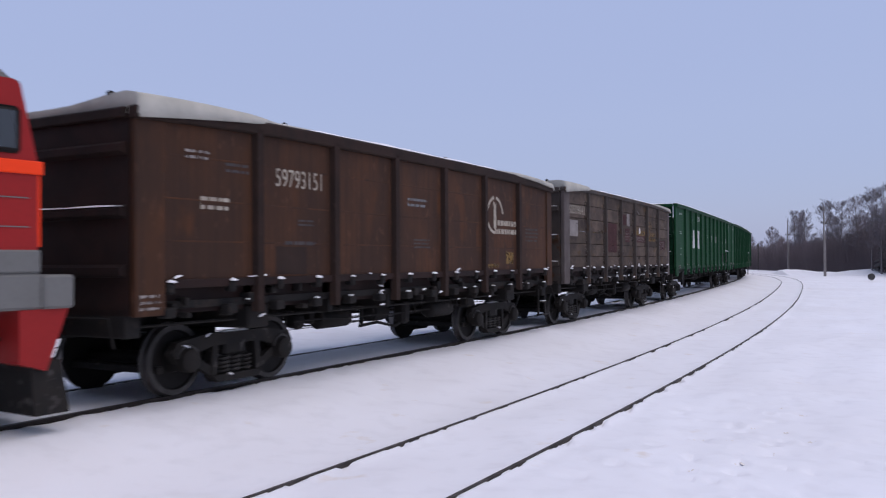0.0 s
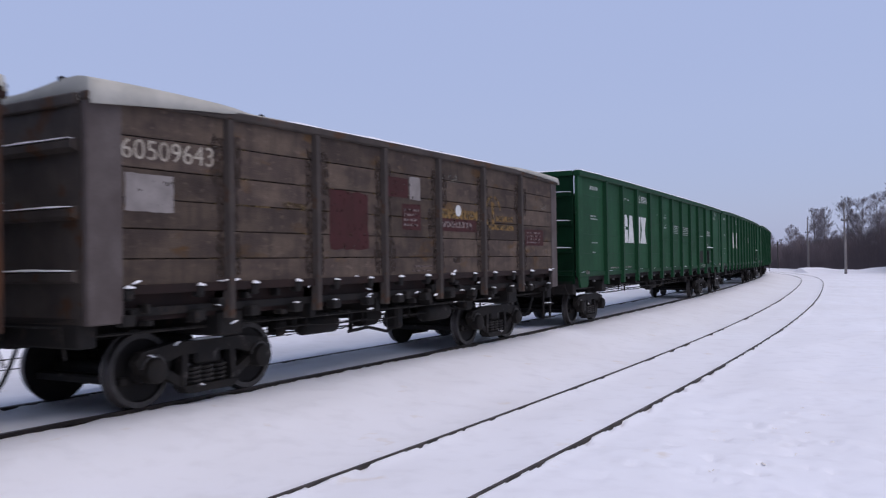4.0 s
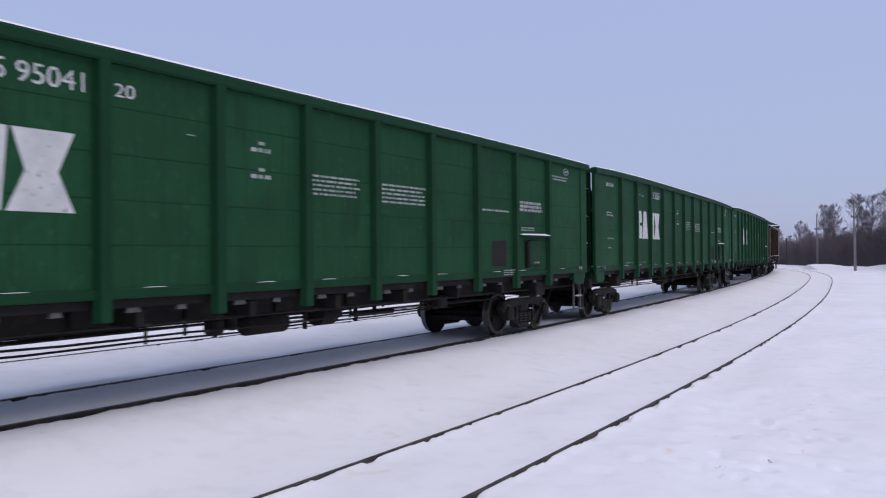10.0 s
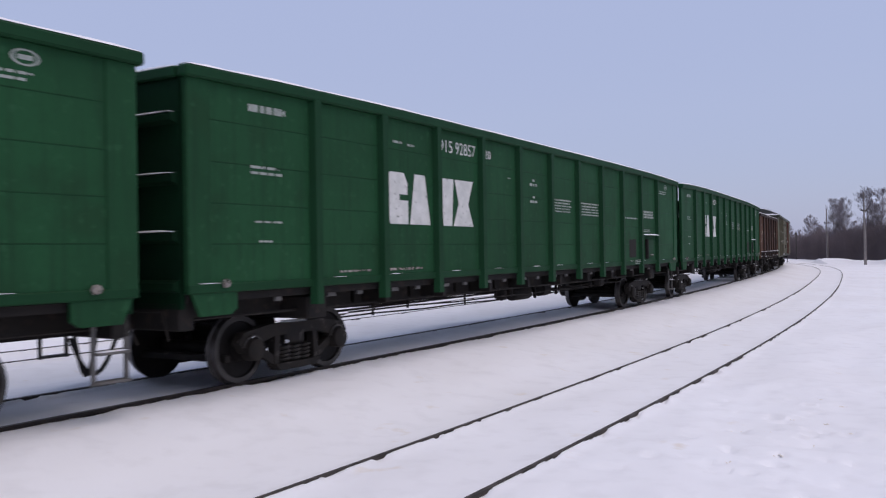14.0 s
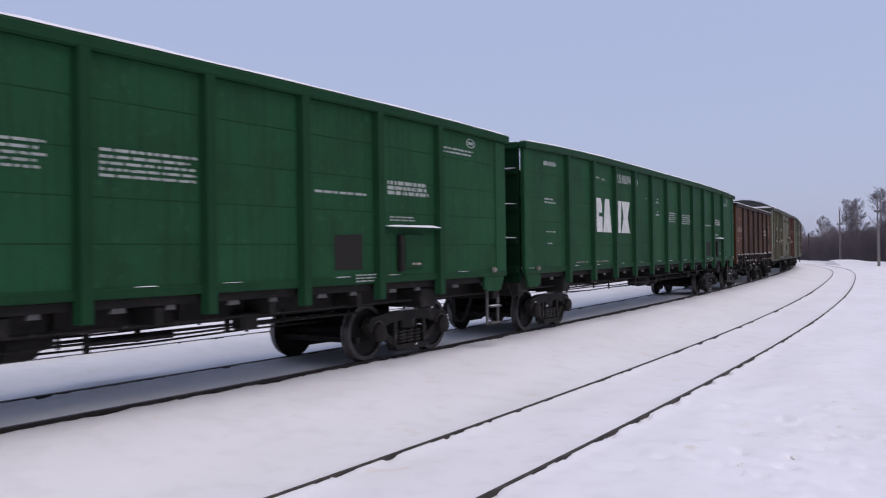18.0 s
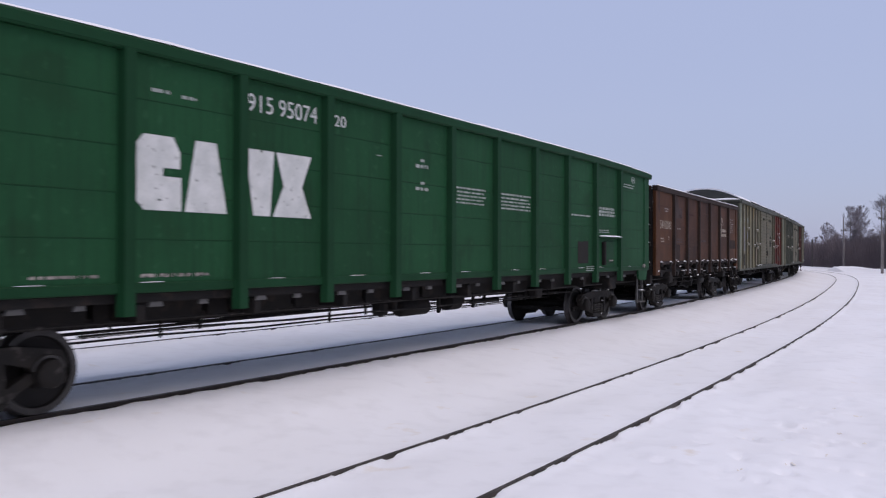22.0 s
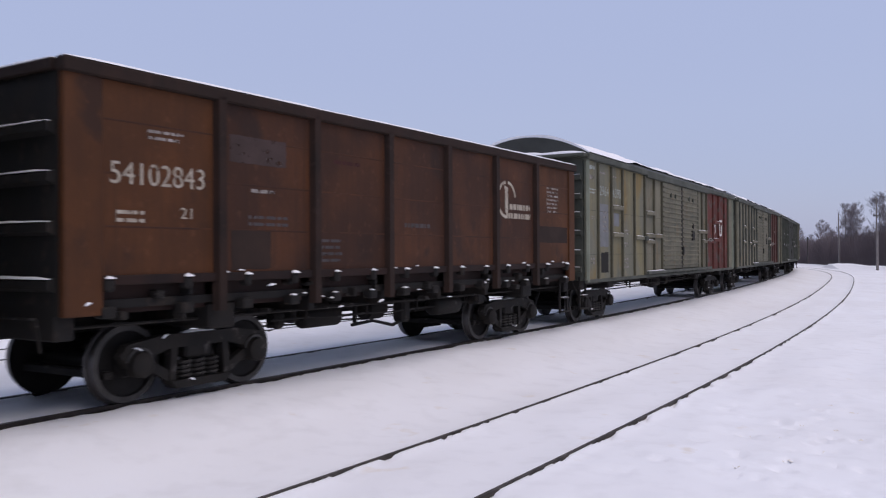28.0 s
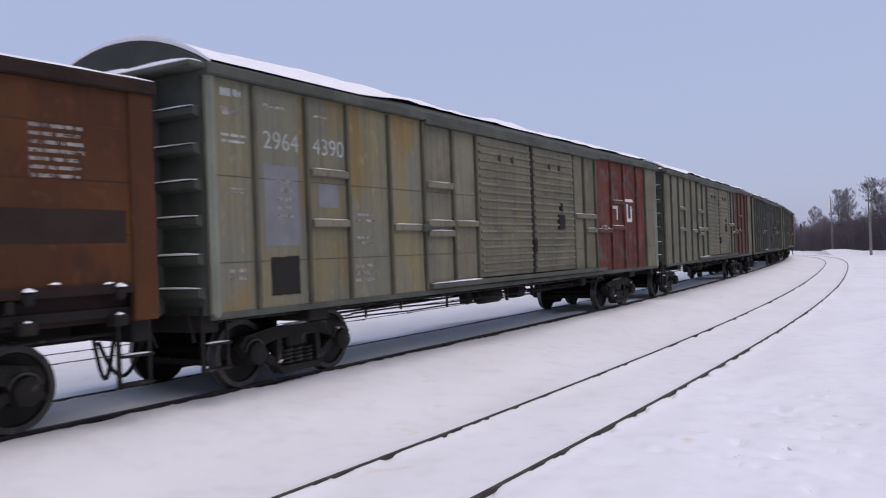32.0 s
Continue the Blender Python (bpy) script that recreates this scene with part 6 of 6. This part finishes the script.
def make_woods():
    rnd = random.Random(11)
    spots = []
    # tall trees that stand out: bearing, distance, kind, size
    for az, dist, k, size in ((25.8, 144, 0, 0.80), (26.3, 142, 3, 0.74), (26.0, 147, 1, 0.66), (27.6, 136, 1, 0.76), (28.3, 133, 0, 0.86), (27.9, 139, 2, 0.86), (29.1, 128, 2, 0.76), (29.4, 126, 3, 0.80),
                              (24.2, 180, 2, 0.80), (24.7, 174, 4, 0.86), (23.2, 186, 4, 0.78), (30.1, 120, 1, 0.78), (30.6, 117, 0, 0.92), (31.2, 115, 3, 0.88),
                              (31.9, 113, 1, 0.86), (32.4, 112, 5, 0.95), (33.1, 110, 0, 1.0), (34.2, 108, 3, 1.0), (35.5, 106, 0, 1.05), (30.9, 119, 5, 0.85)):
        spots.append((az, dist, k, size))
    for i in range(120):
        az = rnd.uniform(22.5, 62)
        dist = np.interp(az, [22, 26, 30, 34, 62], [182, 142, 124, 112, 95]) + rnd.uniform(0, 14)
        big = az > 29.6
        spots.append((az, dist, rnd.choice((0, 1, 2, 3, 4, 4, 2, 5) if big else (0, 1, 2, 3, 4, 4, 2)), rnd.uniform(0.5, 0.8) if big else rnd.uniform(0.34, 0.52)))
    for i in range(60):
        az = rnd.uniform(-75, 18)
        spots.append((az, rnd.uniform(230, 300), rnd.choice((0, 1, 2, 3, 5, 5)), rnd.uniform(0.8, 1.2)))
    used = set()
    for az, dist, k, size in spots:
        x, y = bearing(az, dist)
        m = pose(x, y, -0.4, 0, 0, rnd.uniform(0, 360))
        if k not in used:
            used.add(k)
            TREE_KINDS[k].matrix_basis = m
            TREE_KINDS[k].scale = (size, size, size)
        else:
            t = copy_thing(TREE_KINDS[k], m)
            t.scale = (size, size, size)
    # undergrowth: dense thin stems
    for name, az0, az1, count, lo, hi, dists in (("far_thicket", 21.5, 62, 34000, 2.0, 6.6, ([21, 24, 26, 30, 34, 62], [195, 165, 140, 124, 108, 92])),
                                                 ("far_thicket", -80, 20, 6000, 4, 9, ([-80, 20], [240, 240]))):
        verts, faces = [], []
        for i in range(count):
            az = rnd.uniform(az0, az1)
            d = float(np.interp(az, *dists)) + abs(rnd.gauss(0, 9)) - 3
            x, y = bearing(az, d)
            wave = (0.8 + 0.3 * noise.noise(Vector((az * 0.9, 3, 0)))) * float(np.interp(az, [22, 26, 28, 30], [0.8, 0.92, 1.08, 1.35]))
            h2 = (lo + (hi - lo) * rnd.random() ** 0.7) * wave
            w = rnd.uniform(0.010, 0.026) * d / 120
            lean = rnd.gauss(0, 0.16) * h2
            lean2 = rnd.gauss(0, 0.10) * h2
            c, s = math.cos(radians(az)), -math.sin(radians(az))
            k = len(verts)
            mid = h2 * rnd.uniform(0.35, 0.6)
            verts += [(x - c * w, y - s * w, -0.6), (x + c * w, y + s * w, -0.6), (x, y + w, -0.6),
                      (x + c * lean + s * lean2, y + s * lean - c * lean2, h2)]
            faces += [(k, k + 1, k + 3), (k + 1, k + 2, k + 3), (k + 2, k, k + 3)]
            for b in range(5):
                zb = rnd.uniform(0.25, 0.9) * h2
                f = zb / h2
                px, py = x + (c * lean + s * lean2) * f, y + (s * lean - c * lean2) * f
                ex, ez = rnd.uniform(-1.1, 1.1), rnd.uniform(0.4, 1.6)
                ey = rnd.uniform(-0.6, 0.6)
                k = len(verts)
                verts += [(px, py, zb - w), (px, py, zb + w * 1.2), (px + w, py + w, zb), (px + c * ex + s * ey, py + s * ex - c * ey, zb + ez)]
                faces += [(k, k + 1, k + 3), (k + 1, k + 2, k + 3), (k + 2, k, k + 3)]
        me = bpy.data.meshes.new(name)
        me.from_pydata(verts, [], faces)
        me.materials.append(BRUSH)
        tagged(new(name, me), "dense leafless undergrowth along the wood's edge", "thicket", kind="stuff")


make_woods()


def utility_pole(x, y, height, concrete, label, arms=1):
    p = empty("utility_pole", label, "utility pole", "poles along the line")
    bm = bmesh.new()
    tube(bm, [(0, 0, -0.8), (0, 0, height)], [0.10, 0.07], 10)
    part("shaft", bm, CONCRETE if concrete else POLE_WOOD, p, "", 40)
    if concrete:
        bm = bmesh.new()
        tube(bm, [(0.17, 0, -0.8), (0.15, 0, height * 0.55)], [0.12, 0.10], 8)
        part("foot_post", bm, CONCRETE, p, "", 40)
    for k in range(arms):
        z = height - 2.1 - 0.7 * k
        part("cross_arm", cuboid(-0.5, 0.5, -0.06, 0.06, z - 0.06, z + 0.06, 0.01), POLE_WOOD, p)
        for xx in (-0.42, 0.42):
            bm = bmesh.new()
            lathe(bm, [(0, 0.03), (0.05, 0.05), (0.12, 0.06), (0.16, 0.03)], "Z", 8, (xx, 0, z + 0.06))
            part("insulator", bm, CERAMIC, p, "", 40)
    p.matrix_basis = pose(x, y, -0.45, 0, 0, 25)
    return p


utility_pole(50.66, 97.55, 8.5, True, "tall pole with a cross arm and pale foot")
utility_pole(59.6, 125.8, 7.9, True, "pole with a cross arm and pale foot in the snow bank")
signal = utility_pole(63.7, 145.9, 4.6, False, "slim post with a lamp head", 0)
part("lamp_head", cuboid(-0.14, 0.14, -0.12, 0.12, 4.3, 4.85, 0.05), POLE_WOOD, signal, "dark lamp head")

# a drum lying by the bank
bm = bmesh.new()
lathe(bm, [(-0.45, 0.27), (-0.43, 0.30), (-0.15, 0.30), (-0.14, 0.315), (0.14, 0.315), (0.15, 0.30), (0.43, 0.30), (0.45, 0.27)], "X", 20)
drum = part("drum", bm, BARREL, None, "", 40)
dx, dy = bearing(30.05, 88)
drum.matrix_basis = pose(dx, dy, -0.02, 0, 0, 60)
tagged(drum, "dark metal drum lying in the snow by the bank", "drum")


# ---- the train's run ----
# metres run since the sixteenth second, second by second
RUN = [-57.86, -54.08, -50.43, -46.81, -43.11, -39.32, -35.59, -31.97, -28.4, -24.82, -21.32, -17.81, -14.28, -10.77, -7.27, -3.73, -0.18,
       3.31, 6.75, 10.16, 13.56, 17.01, 20.43, 23.72, 26.92, 30.14, 33.4, 36.61, 39.7, 42.75, 45.77, 48.7, 51.56]
# where the near end of each body stands at the sixteenth second, half its length, its pivots
TRAIN = [(engine, -90.82, 8.3, 5.6), (brown_wagon, -73.15, 6.5, 4.25), (plank_wagon, -59.28, 6.53, 4.27), (green_one, -44.84, 10.94, 8.38),
         (green_two, -22.37, 10.94, 8.38), (green_three, 0.26, 10.94, 8.38), (rusty_wagon, 22.90, 6.58, 4.30)]
TRAIN += [(v, 36.78 + 19.63 * i, 9.25, 7.09) for i, v in enumerate(vans)]


def run_at(t):
    """Smooth run between the seconds."""
    i = min(31, max(0, int(t)))
    f = t - i
    a, b = RUN[i], RUN[i + 1]
    da = (RUN[min(32, i + 1)] - RUN[max(0, i - 1)]) / (2 if 0 < i < 32 else 1)
    db = (RUN[min(32, i + 2)] - RUN[i]) / (2 if i + 2 <= 32 else 1)
    return (2 * f ** 3 - 3 * f ** 2 + 1) * a + (f ** 3 - 2 * f ** 2 + f) * da + (3 * f ** 2 - 2 * f ** 3) * b + (f ** 3 - f ** 2) * db


def motions():
    for thing, near_end, half, pivot in TRAIN:
        rows = []
        for i in range(65):
            t = i / 2
            c = near_end + half - run_at(t)
            ax, ay = on_line(c - pivot)
            bx, by = on_line(c + pivot)
            rows.append((t, pose((ax + bx) / 2, (ay + by) / 2, 0, 0, 0, math.degrees(math.atan2(by - ay, bx - ax)))))
        walk(thing, rows)
        for axle in thing.children:
            if axle.name.split(".")[0] == "wheelset":
                x, y, z = axle.location
                turns = []
                for i in range(193):
                    t = i / 6
                    turns.append((t, pose(x, y, z, 0, -math.degrees((run_at(t) - RUN[0]) / WHEEL_R) % 360, 0)))
                walk(axle, turns)


motions()
